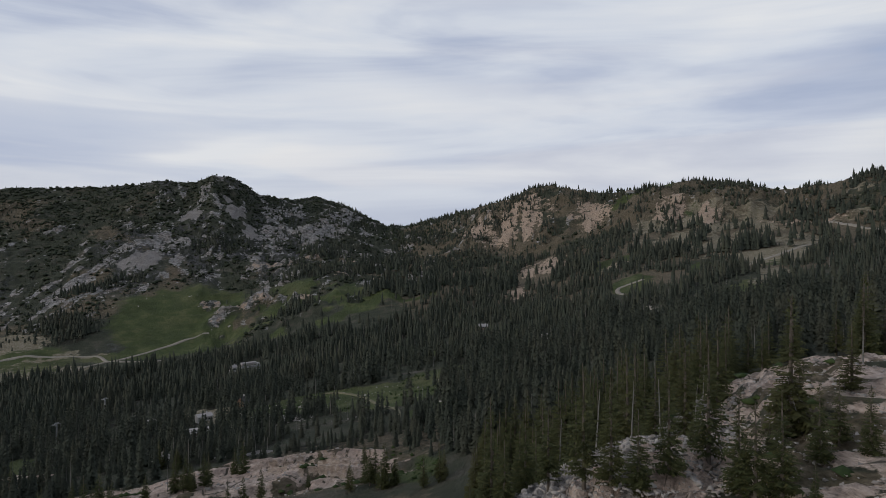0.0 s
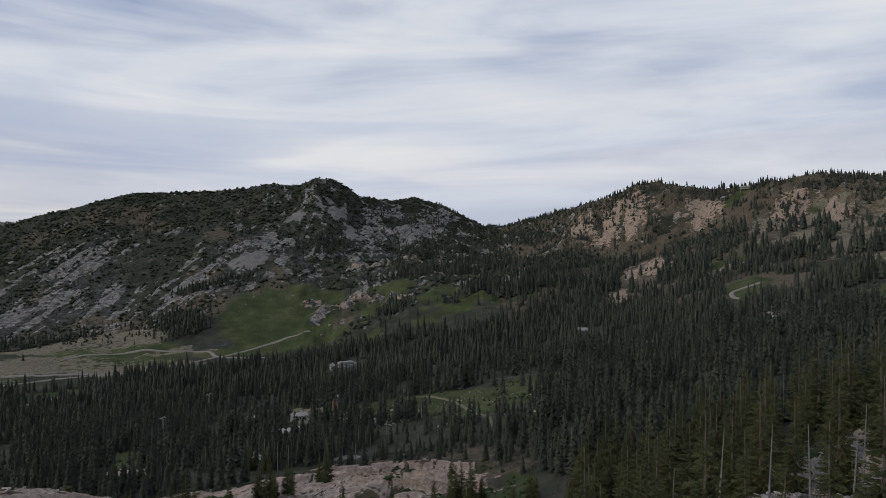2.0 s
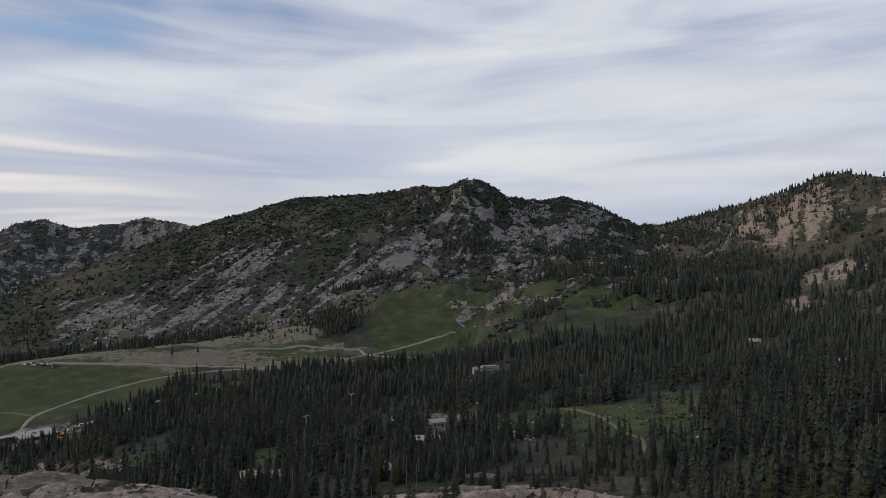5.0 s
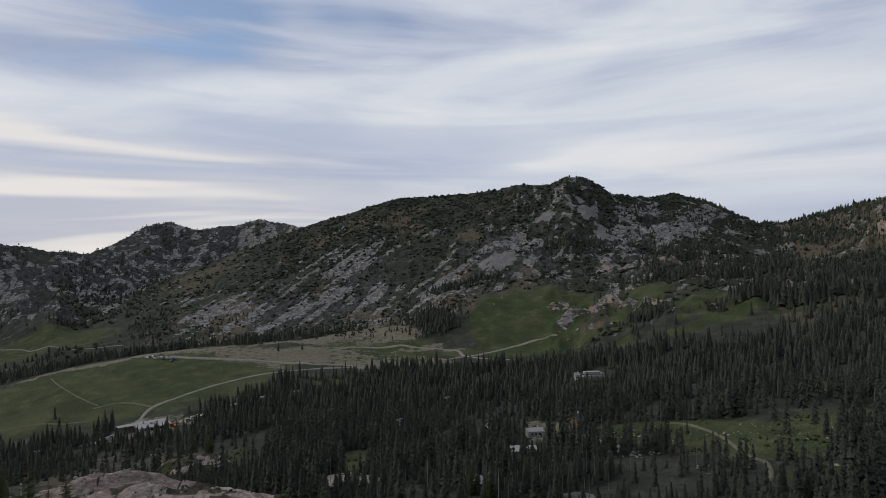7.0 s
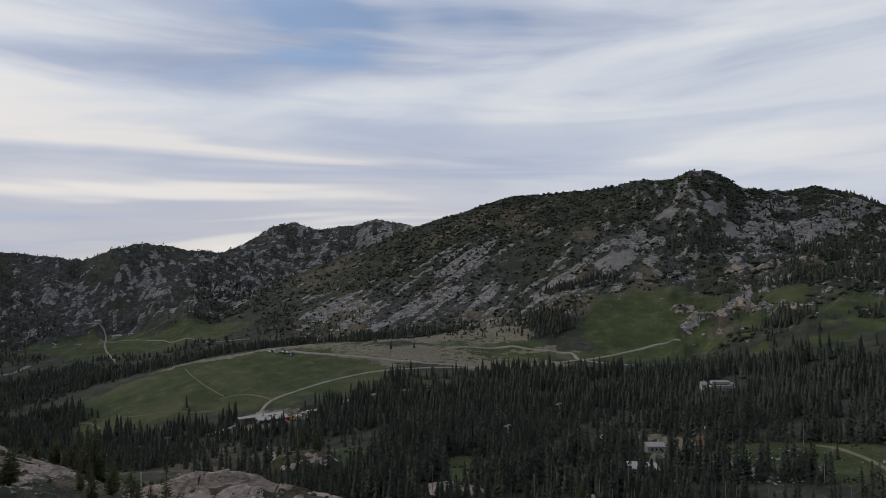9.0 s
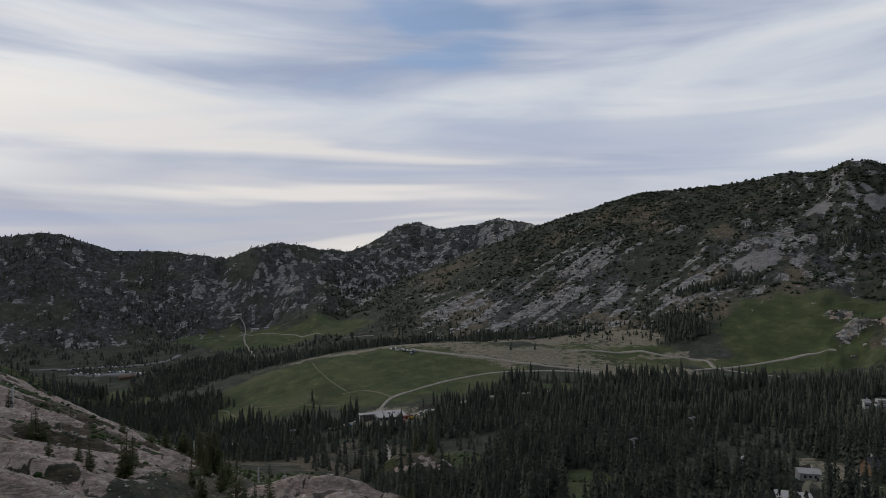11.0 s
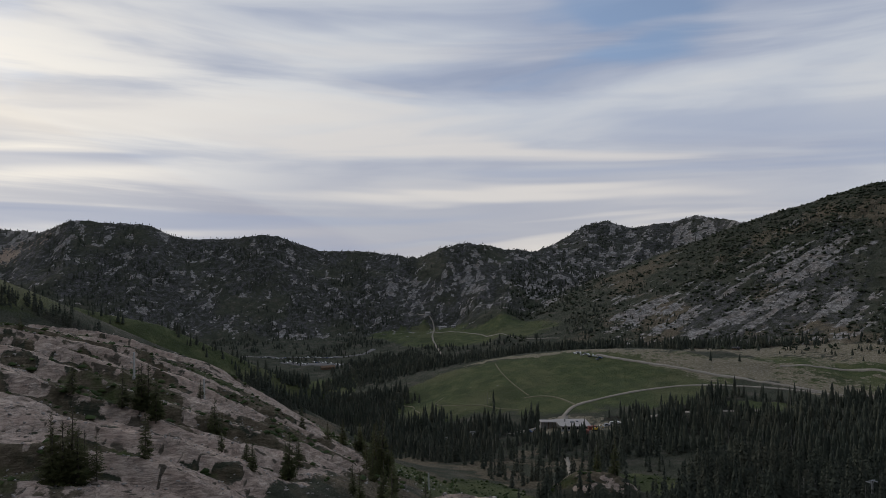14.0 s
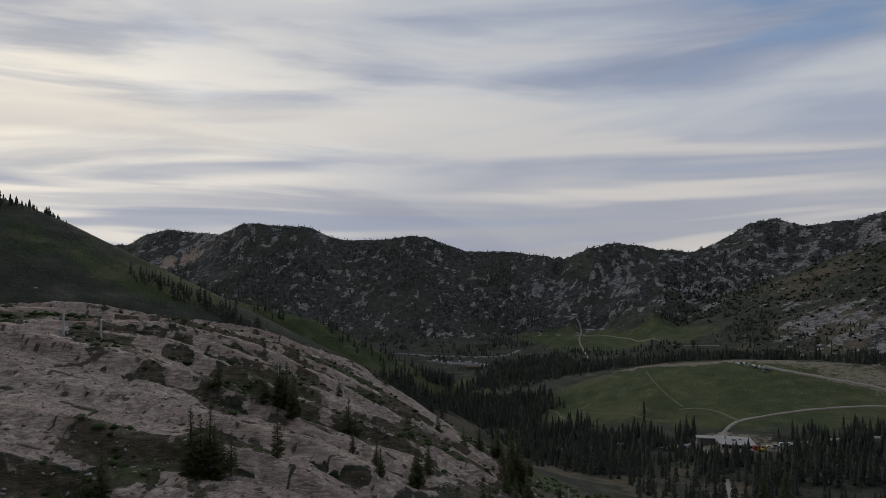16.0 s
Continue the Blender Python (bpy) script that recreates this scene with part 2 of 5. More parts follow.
def plain(name, colour, rough=0.7, metal=0.0, scale=3.0, spread=0.25, depth=0.02):
    """A surface of one colour with grain and stains."""
    m, t, b = material(name, rough, metal)
    p = place(t)
    a, s = noise_tex(t, p, scale, 5, 0.6), noise_tex(t, p, scale * 0.15, 3)
    f = math_node(t, "ADD", math_node(t, "MULTIPLY", a, 0.6), math_node(t, "MULTIPLY", s, 0.4))
    c = ramp(t, f, (0.3, tuple(v * (1 - spread) for v in colour)), (0.7, tuple(min(v * (1 + spread), 0.9) for v in colour)))
    t.links.new(c, b.inputs["Base Color"])
    bump(t, b, a, 0.4, depth)
    return m


GROUND = ground_material()
NEEDLES = needle_material("fir_needles", (0.035, 0.042, 0.034), (0.048, 0.056, 0.043), (0.066, 0.071, 0.051))
NEEDLES_NEAR = needle_material("fir_needles_near", (0.036, 0.044, 0.020), (0.062, 0.070, 0.030), (0.105, 0.104, 0.042))
SCRUB = needle_material("scrub_leaves", (0.020, 0.027, 0.018), (0.032, 0.041, 0.025), (0.052, 0.062, 0.034))
WILLOW = needle_material("willow_leaves", (0.022, 0.036, 0.014), (0.036, 0.055, 0.020), (0.055, 0.072, 0.028))
BARK = plain("bark", (0.11, 0.095, 0.08), 0.95, 0, 6, 0.4)
DEADWOOD = plain("weathered_dead_wood", (0.17, 0.165, 0.155), 0.95, 0, 4, 0.35)
BOULDER = plain("boulder_rock", (0.30, 0.28, 0.262), 0.95, 0, 0.8, 0.45, 0.1)
PATH = plain("trodden_soil", (0.15, 0.14, 0.09), 0.95, 0, 1.2, 0.3, 0.05)
GRAVEL = plain("pale_gravel", (0.25, 0.225, 0.19), 0.95, 0, 1.2, 0.25, 0.05)
ASPHALT = plain("worn_asphalt", (0.17, 0.165, 0.16), 0.9, 0, 1.5, 0.2, 0.01)
WHITE = plain("white_painted_wall", (0.46, 0.46, 0.45), 0.7, 0, 1.0, 0.1)
ROOF_PALE = plain("pale_metal_roof", (0.34, 0.32, 0.31), 0.75, 0, 0.8, 0.15)
ROOF_DARK = plain("dark_shingle_roof", (0.07, 0.068, 0.07), 0.85, 0, 2, 0.3)
WOOD = plain("brown_timber_wall", (0.16, 0.105, 0.07), 0.85, 0, 3, 0.3)
CONCRETE = plain("grey_concrete", (0.36, 0.35, 0.34), 0.9, 0, 1.5, 0.2)
GLASS = plain("dark_window_glass", (0.02, 0.025, 0.03), 0.1, 0, 1, 0.1, 0.0)
STEEL = plain("galvanised_steel", (0.30, 0.31, 0.32), 0.55, 0.3, 2, 0.12)
RED = plain("red_painted_metal", (0.20, 0.065, 0.05), 0.6, 0, 2, 0.15)
YELLOW = plain("yellow_painted_metal", (0.55, 0.36, 0.05), 0.5, 0, 2, 0.15)
CARS = [plain("car_paint_" + n, c, 0.35, 0.1, 1, 0.06, 0.0) for n, c in (("white", (0.7, 0.7, 0.7)), ("grey", (0.25, 0.26, 0.28)), ("dark", (0.03, 0.032, 0.04)), ("blue", (0.05, 0.09, 0.2)))]
TYRE = plain("tyre_rubber", (0.02, 0.02, 0.02), 0.9)

# ---- the lie of the land ----
# Bearings are degrees to the left of +y about the origin, r is metres from it.


def hashed(ix, iy, seed):
    n = (ix.astype(np.int64) * 374761393 + iy.astype(np.int64) * 668265263 + seed * 974634777) & 0x7FFFFFFF
    n = ((n ^ (n >> 13)) * 1274126177) & 0x7FFFFFFF
    return ((n ^ (n >> 16)) & 0xFFFF) / 65535.0


def value_noise(x, y, seed=0):
    """Smooth noise from -1 to 1 on a grid of unit cells."""
    x, y = np.asarray(x, float), np.asarray(y, float)
    ix, iy = np.floor(x), np.floor(y)
    u, v = x - ix, y - iy
    u, v = u * u * u * (u * (u * 6 - 15) + 10), v * v * v * (v * (v * 6 - 15) + 10)
    a, b = hashed(ix, iy, seed), hashed(ix + 1, iy, seed)
    c, d = hashed(ix, iy + 1, seed), hashed(ix + 1, iy + 1, seed)
    return 2 * (a + (b - a) * u + (c - a) * v + (a - b - c + d) * u * v) - 1


def fbm(x, y, size, octaves=4, seed=0, gain=0.5):
    total, amp, norm = 0.0, 1.0, 0.0
    for k in range(octaves):
        f = 2.03 ** k / size
        total = total + amp * value_noise(x * f + 17.3 * k, y * f - 9.1 * k, seed + k)
        norm += amp
        amp *= gain
    return total / norm


def ridged(x, y, size, octaves=4, seed=0):
    total, amp, norm = 0.0, 1.0, 0.0
    for k in range(octaves):
        f = 2.07 ** k / size
        total = total + amp * (1 - 2 * np.abs(value_noise(x * f + 5.7 * k, y * f + 3.3 * k, seed + k)))
        norm += amp
        amp *= 0.5
    return total / norm


def cells(x, y, seed=0):
    """Irregular cells of unit size: a random number for each cell, and how far inside it a point lies (0 at the joint)."""
    ix, iy = np.floor(x), np.floor(y)
    near, second, mark = np.full(np.shape(x), 9.0), np.full(np.shape(x), 9.0), np.zeros(np.shape(x))
    for dx in (-1, 0, 1):
        for dy in (-1, 0, 1):
            cx, cy = ix + dx, iy + dy
            d = np.hypot(cx + hashed(cx, cy, seed) - x, cy + hashed(cx, cy, seed + 1) - y)
            closer = d < near
            second = np.where(closer, near, np.minimum(second, d))
            mark = np.where(closer, hashed(cx, cy, seed + 2), mark)
            near = np.where(closer, d, near)
    return mark, second - near


def step(a, b, v):
    s = np.clip((v - a) / (b - a), 0, 1)
    return s * s * (3 - 2 * s)


# heights of the valley along rings about the origin
BEARING = [-60, -42, -30, -20, -10, 0, 8, 16, 24, 32, 40, 48, 56, 64, 70, 78, 90, 104, 118, 140]
RINGS = {
    30: [105, 104, 101, 97, 92, 88, 86, 86, 86, 86, 86, 87, 88, 90, 92, 95, 99, 103, 105, 105],
    110: [120, 114.5, 108, 94, 80, 72, 69, 69, 69, 69, 70, 72, 76, 82, 88, 94, 99, 105, 109, 110],
    210: [117, 107, 99, 85, 71, 59, 56, 55, 54, 52, 54, 58, 85, 91, 96, 107, 114, 116, 119, 122],
    340: [114, 104, 93, 79, 65, 49, 43, 36, 32, 29, 26, 20, 29, 57, 81, 100, 106, 110, 115, 125],
    450: [118, 110, 98, 82, 63, 48, 40, 28, 23, 19, 15, 8, 0, -4, 10, 25, 40, 60, 80, 120],
    560: [128, 118, 106, 88, 60, 44, 32, 18, 13, 9, 7, -3, -14, -26, -26, -10, 10, 40, 70, 120],
    700: [140, 130, 121, 110, 68, 62, 44, 12, 9, 6, 8, 5, 1, -30, -40, -34, -20, 10, 40, 120],
    800: [160, 148, 140, 130, 84, 86, 72, 12, 13, 13, 20, 27, 12, -18, -45, -48, -45, -30, 0, 110],
    950: [195, 186, 178, 168, 100, 100, 108, 72, 72, 34, 10, -6, -16, -28, -52, -50, -45, -40, -20, 100],
    1200: [210, 200, 190, 180, 170, 120, 130, 140, 150, 110, 44, 0, -20, -46, -52, -40, -20, 0, 20, 100],
}

# crests: bearing, r, height
MAIN_RIDGE = [(-60, 960, 250), (-38, 1000, 236), (-36.4, 1000, 228), (-34.5, 1020, 223), (-31.7, 1050, 219), (-29.5, 1060, 227),
              (-25.2, 1080, 243), (-23, 1080, 240), (-21.6, 1080, 233), (-20.2, 1100, 232), (-16.9, 1150, 234), (-14.5, 1180, 243),
              (-12.7, 1190, 252), (-11, 1200, 248), (-9, 1220, 231), (-5.4, 1300, 215), (-1.8, 1400, 198), (0.4, 1480, 187),
              (2, 1500, 188), (3.5, 1500, 208), (6, 1520, 242), (8.2, 1520, 257), (10, 1500, 250), (13, 1420, 250),
              (15.2, 1370, 279), (16.9, 1350, 281)]
WEST_RIDGE = [(18.2, 1360, 268), (20.7, 1380, 269), (25.3, 1400, 255), (31.5, 1430, 247), (36.1, 1430, 211), (40.1, 1430, 178),
              (45, 1420, 130), (50, 1400, 80), (56, 1380, 20), (64, 1350, -30), (140, 1350, -40)]
BACK_RANGE = [(32, 1700, 150), (39.7, 1750, 196), (41.7, 1900, 209), (43.6, 1950, 223), (45, 1950, 206), (46.8, 1950, 202),
              (49, 1960, 194), (50.7, 1980, 216), (52.4, 1950, 204), (53.6, 1900, 173), (55.5, 1800, 138), (56.2, 1750, 126),
              (59.1, 1700, 132), (61.9, 1620, 148), (64.1, 1600, 137), (66.5, 1650, 111), (70.9, 1700, 126), (75, 1700, 125),
              (78.5, 1700, 164), (80.1, 1700, 167), (83.1, 1750, 158), (85.4, 1750, 156)]
FAR_RANGE = [(86.9, 1750, 166), (88.7, 1750, 192), (92, 1780, 196), (94.4, 1780, 201), (96.5, 1850, 170), (98.8, 2000, 184),
             (100.6, 2050, 192), (102.3, 2050, 179), (103.7, 2050, 145), (105, 2050, 145), (107, 2000, 172), (116, 1950, 190), (140, 1900, 200)]
SPUR = [(68.5, 820, -48), (70.8, 800, -34), (74.6, 790, -15), (79.6, 760, 24), (83.6, 735, 54), (89.8, 705, 78), (93.6, 690, 92),
        (98.5, 650, 115), (99.7, 600, 128), (101.3, 560, 140), (102.3, 520, 153), (103.2, 480, 164), (106, 478, 178), (114, 490, 196), (130, 520, 205)]
# rock knolls: bearing, r, along the bearing, across it, height
KNOLLS = [(40, 226, 20, 40, 14), (45.8, 233, 16, 17, 5), (12, 224, 24, 40, 3.2), (25, 205, 16, 30, 3), (43.7, 362, 14, 18, 11), (31, 296, 12, 16, 7),
          (-31, 118, 22, 22, 4), (-13, 82, 22, 18, 12.5)]


# outcrops on the middle slope: bearing, r, half width in degrees, half length in metres, height
OUTCROPS = [(16.6, 850, 0.7, 14, 7), (15.4, 868, 1.3, 16, 8), (14.0, 862, 0.9, 13, 9), (13.0, 880, 1.0, 15, 7), (17.0, 905, 0.9, 16, 6), (10.2, 835, 0.9, 14, 8), (9.2, 828, 0.6, 12, 7), (11.6, 858, 0.8, 14, 7),
            (13.0, 1035, 1.1, 14, 8), (11.0, 1030, 1.3, 14, 7), (8.6, 1040, 1.1, 14, 6), (2.5, 888, 1.0, 9, 5), (-1.8, 965, 1.4, 12, 6), (-4.0, 900, 1.5, 10, 6), (16.3, 815, 0.35, 6, 4), (6.3, 905, 0.9, 10, 5), (4.6, 1010, 1.4, 12, 6)]


def outcrop(az, r, wob):
    """Height and share of the rock outcrops."""
    z, share = 0.0, np.zeros_like(r)
    for b, d, w, l, h in OUTCROPS:
        k = np.hypot((az + 0.6 * wob - b) / w, (r + 9 * wob - d) / l)
        share = np.maximum(share, 1 - step(0.6, 1.25, k))
        z = z + h * (1 - step(0.35, 1.0, k))
    return z, share


def along(crest, az, k):
    return np.interp(az, [c[0] for c in crest], [c[k] for c in crest])


AZ_FINE = np.arange(-60.0, 140.01, 0.5)
R_FINE = np.arange(20.0, 1300.0, 10.0)


def valley_table():
    radii = list(RINGS)
    z = np.array([np.interp(AZ_FINE, BEARING, RINGS[r]) for r in radii])
    z = np.array([np.interp(R_FINE, radii, z[:, i]) for i in range(len(AZ_FINE))])
    for axis, width in ((0, 5), (1, 3)):
        w = np.exp(-0.5 * (np.arange(-3 * width, 3 * width + 1) / width) ** 2)
        pad = [(3 * width, 3 * width) if a == axis else (0, 0) for a in (0, 1)]
        z = np.apply_along_axis(lambda v: np.convolve(v, w / w.sum(), "valid"), axis, np.pad(z, pad, "edge"))
    return z


VALLEY = valley_table()


def valley(az, r):
    i = np.clip((az - AZ_FINE[0]) / 0.5, 0, len(AZ_FINE) - 1.001)
    k = np.clip((r - R_FINE[0]) / 10.0, 0, len(R_FINE) - 1.001)
    a, b = i.astype(int), k.astype(int)
    u, v = i - a, k - b
    return (VALLEY[a, b] * (1 - u) * (1 - v) + VALLEY[a + 1, b] * u * (1 - v)
            + VALLEY[a, b + 1] * (1 - u) * v + VALLEY[a + 1, b + 1] * u * v)


def polar(x, y):
    az = np.degrees(np.arctan2(-x, y))
    return np.where(az < -110, az + 360, az), np.hypot(x, y)


def from_polar(az, r):
    return -r * np.sin(np.radians(az)), r * np.cos(np.radians(az))


def from_spur(x, y):
    """Distance from the crest of the grassy spur, and the crest's height there."""
    best, zs = np.full(np.shape(x), 1e9), np.zeros(np.shape(x))
    pts = [(*from_polar(a, r), z) for a, r, z in SPUR]
    for (x0, y0, z0), (x1, y1, z1) in zip(pts, pts[1:]):
        ex, ey = x1 - x0, y1 - y0
        s = np.clip(((x - x0) * ex + (y - y0) * ey) / (ex * ex + ey * ey), 0, 1)
        d = np.hypot(x - x0 - s * ex, y - y0 - s * ey)
        zs = np.where(d < best, z0 + s * (z1 - z0), zs)
        best = np.minimum(best, d)
    return best, zs


def crag(az, r):
    """Outcrops on the mountains, from -1 to 1: slabs that dip across the west mountain, ribs elsewhere."""
    lat = az * 20.0
    u, v = -0.68 * lat + 0.73 * r, 0.73 * lat + 0.68 * r
    u, v = u + 22 * fbm(lat, r, 90, 2, 112), v + 9 * fbm(lat, r, 45, 3, 113)
    slab = 0.75 * fbm(u / 75, v / 17, 1.0, 5, 111, 0.62) + 0.45 * fbm(u / 24, v / 9, 1.0, 3, 114, 0.6)
    rib = 0.6 * ridged(lat, r * 0.55, 34, 4, 115) + 0.4 * fbm(lat, r * 0.7, 16, 3, 117)
    west = step(21, 27, az) * (1 - step(50, 58, az)) * (1 - step(1400, 1460, r))
    return slab * west + rib * (1 - west)


def rock_near(x, y):
    """1 on the bare rock hillside and the knolls near the camera, 0 off it."""
    az, r = polar(x, y)
    edge = 8 * fbm(x, y, 40, 3, 50)
    side = step(52.5, 57, az + edge * 0.3) * step(150, 180, r + 50 * step(62, 70, az)) * (1 - step(-8, 22, r + edge - np.interp(az, [54, 59, 65, 71, 75, 81, 90, 96, 120], [285, 305, 335, 356, 356, 336, 306, 292, 280])))
    out = side
    for b, d, l, w, h in KNOLLS:
        k = ((r - d) / l) ** 2 + ((az - b) * d / 57.3 / w) ** 2
        out = np.maximum(out, 1 - step(0.5, 1.5, k + edge * 0.06))
    out = np.maximum(out, step(-6, -11, az + edge * 0.35) * step(48, 58, r) * (1 - step(-12, 12, r + edge - np.interp(az, [-45, -30, -22, -15, -8], [126, 122, 108, 98, 92]))))
    out = np.maximum(out, 0.9 * step(-2, 2, az - edge * .3) * (1 - step(27, 31, az + edge * .5)) * step(186, 198, r + edge) * (1 - step(232, 246, r + edge)))
    return out


def ledges(x, y):
    """Relief of the bare rock: tilted slabs with a scarp at their lower edge. Returns height and the share of the hollow below the scarp."""
    az, r = polar(x, y)
    lat = az * np.maximum(r, 60) / 57.3
    warp = r + 0.16 * lat + 11 * fbm(x, y, 46, 3, 61) + 2.5 * fbm(x, y, 9, 2, 65)
    z, hollow = 0.0, 0.0
    for period, size, shift, cut in ((21.0, 4.2, 0.0, 0.14), (8.3, 1.1, 0.4, 0.18)):
        ph = (warp / period + shift) % 1.0
        row = np.floor(warp / period + shift)
        strength = size * (0.35 + 0.65 * step(-0.3, 0.4, value_noise(lat / 30 + row * 7.7, row * 3.1, 67)))
        prof = np.where(ph < cut, ph / cut, 1 - (ph - cut) / (1 - cut))
        z = z + strength * (prof - 0.5)
        hollow = np.maximum(hollow, (1 - step(0.0, 0.34, np.minimum(1 - ph, ph + 0.2) + 0.12 * fbm(x, y, 5, 2, 69))) * strength / 4.2)
    return z, hollow


def blocks(x, y):
    """The bare rock split into long blocks: height of each, and 1 in the joints between them."""
    az, r = polar(x, y)
    lat = az * 3.9
    wx, wy = 3 * fbm(x, y, 14, 2, 141), 3 * fbm(x, y, 14, 2, 145)
    big, gap = cells((lat + wx) / 17, (r + wy + 0.2 * lat) / 6.5, 151)
    small, gap2 = cells((lat + wx) / 6, (r + wy + 0.2 * lat) / 2.6, 161)
    joint = np.maximum(1 - step(0.015, 0.06, gap), 0.6 * (1 - step(0.01, 0.05, gap2)) * (big > 0.35))
    bold = np.where(az < -8, 1.7, np.where((az > 30) & (az < 50) & (r < 260), 0.9, 0.5))
    return bold * (1.0 * big + 0.45 * small - 0.7 * joint), joint


def height(x, y):
    az, r = polar(x, y)
    a = np.clip(az, -60, 140)
    back = step(-60, -75, az) + step(140, 155, az)
    ridge = MAIN_RIDGE + WEST_RIDGE
    rc, zc = along(ridge, a, 1), along(ridge, a, 2) + 1.5 + 2.5 * fbm(a * 20, a * 0, 24, 4, 5, 0.6)
    r0 = np.minimum(rc - 150, 1000.0)
    zv = valley(a, np.minimum(r, r0 + 0 * r))
    s = np.clip((r - r0) / (rc - r0), 0, 1)
    z = zv + (zc - zv) * (0.75 * s + 0.25 * s * s) - np.maximum(r - rc, 0) * 0.45
    # gullies and ribs on the mountain, fading at the crest
    m = step(0.0, 0.25, s) * (1 - step(0.8, 1.0, s)) * step(60, 5, az) + 0.35 * step(700, 900, r) * step(20, -10, az) * (1 - s)
    rib = ridged(a * 22 + 0.25 * r, r * 0.22, 90, 4, 3)
    z = z + m * (10 * rib + 8 * fbm(x, y, 110, 4, 9)) + (m + 0.25) * step(820, 950, r) * (1 - step(0.93, 1.0, s)) * (8.5 * crag(az, r) + 3.0 * fbm(x, y, 15, 3, 13))
    mid = step(720, 790, r) * (1 - step(980, 1060, r)) * step(-4, 1, az) * (1 - step(16, 21, az))
    z = z + mid * (9 * ridged(a * 15, r, 60, 4, 15) + 4 * fbm(x, y, 22, 3, 17))
    lump, share = outcrop(az, r, fbm(x, y, 14, 3, 19))
    z = z + lump * (0.75 + 0.5 * fbm(x, y, 7, 2, 21)) + share * (1.6 * fbm(x, y, 5, 2, 25))
    # mounds on the pale hill
    hill = step(24, 28, az) * (1 - step(46, 52, az)) * step(700, 730, r) * (1 - step(850, 900, r))
    z = z + hill * (2.6 * fbm(x, y, 42, 3, 27) + 0.8 * fbm(x, y, 13, 2, 30))
    # ranges behind
    for crest, rf, zf in ((BACK_RANGE + FAR_RANGE, 1300, -55),):
        rc2, zc2 = along(crest, a, 1), along(crest, a, 2) + 3.5 + 4 * fbm(a * 28, a * 0, 30, 4, 7, 0.6)
        rf2 = np.interp(a, [32, 45, 58, 64, 72, 85, 140], [1450, 1420, 1130, 1280, 1220, 1150, 1150])
        zf2 = np.interp(a, [32, 45, 58, 64, 72, 85, 140], [20, 10, -4, -46, -54, -50, -50])
        s2 = (r - rf2) / (rc2 - rf2)
        t2 = np.clip(s2, 0, 1)
        zb = zf2 + (zc2 - zf2) * (0.45 * t2 + 0.55 * t2 * t2) - np.maximum(r - rc2, 0) * 0.4 + np.minimum(s2, 0) * 60
        m2 = step(0, 0.3, s2) * (1 - step(0.75, 1, s2))
        zb = zb + m2 * (16 * ridged(a * 30 + 0.15 * r, r * 0.25, 110, 4, 23) + 9 * fbm(x, y, 90, 4, 29) + 8 * crag(az, r)) + 2.5 * (1 - m2) * step(0.1, 0.3, s2) * fbm(x, y, 30, 3, 33)
        z = np.where(a > 30, np.maximum(z, zb), z)
    # the grassy spur
    off, zs = from_spur(x, y)
    zspur = zs - 0.52 * off * off / (off + 14) + 2 * fbm(x, y, 60, 3, 31)
    z = np.where(a > 58, np.maximum(z, zspur), z)
    for b, d, l, w, h in KNOLLS:
        k = ((r - d) / l) ** 2 + ((az - b) * d / 57.3 / w) ** 2
        z = z + h * np.exp(-0.7 * k * k - 0.2 * k)
    # small relief
    z = z + 1.2 * fbm(x, y, 45, 3, 41) * step(60, 200, r)
    rock = rock_near(x, y)
    stepped = step(-3, -8, az) * (1 - step(125, 145, r))
    lift = z + 2.2 * fbm(x, y, 17, 3, 171) + 0.5 * fbm(x, y, 5, 2, 175)
    course = np.floor(lift / 1.7)
    mark, gap = cells((x + 1.5 * fbm(x, y, 8, 2, 177)) / 4.2 + 0.37 * course, y / 3.0 + 7.7 * course, 181)
    ledge = 1.7 * (course + step(0.45, 0.95, lift / 1.7 - course)) - lift + 0.55 * mark - 0.5 * (1 - step(0.03, 0.16, gap))
    z = z + stepped * rock * ledge
    z = z + (1 - stepped) * rock * (blocks(x, y)[0] - 0.8 + ledges(x, y)[0] + 2.0 * fbm(x, y, 42, 2, 77) + 0.45 * ridged(x, y, 9, 2, 79) + 0.15 * fbm(x, y, 2.6, 2, 81) - 0.6)
    z = z * (1 - back) + back * (100 + 0.04 * r + 10 * fbm(x, y, 200, 3, 91))
    return z

# ---- what covers the land: bearing, r, half width in degrees, half length in metres ----
GRASS = [(52, 700, 9.5, 100), (59.5, 705, 5.6, 85), (46, 680, 6, 62), (19.5, 875, 5.5, 95), (17, 800, 4, 40), (23, 780, 4, 26), (6, 380, 8, 26), (2, 354, 4.5, 28), (-3, 395, 4, 20), (-2, 300, 2.5, 14),
         (-0.5, 200, 2.5, 16), (60, 1160, 6, 75), (65, 1260, 4, 70), (-20, 640, 1.8, 50), (-17.5, 775, 1.8, 40), (-29, 555, 1.6, 40), (-31, 690, 1.6, 25), (-25, 690, 1.0, 40), (-22, 462, 1.0, 40),
         (-20.5, 1080, 2.6, 16), (-24, 985, 1.0, 36), (-3, 497, 3, 12)]
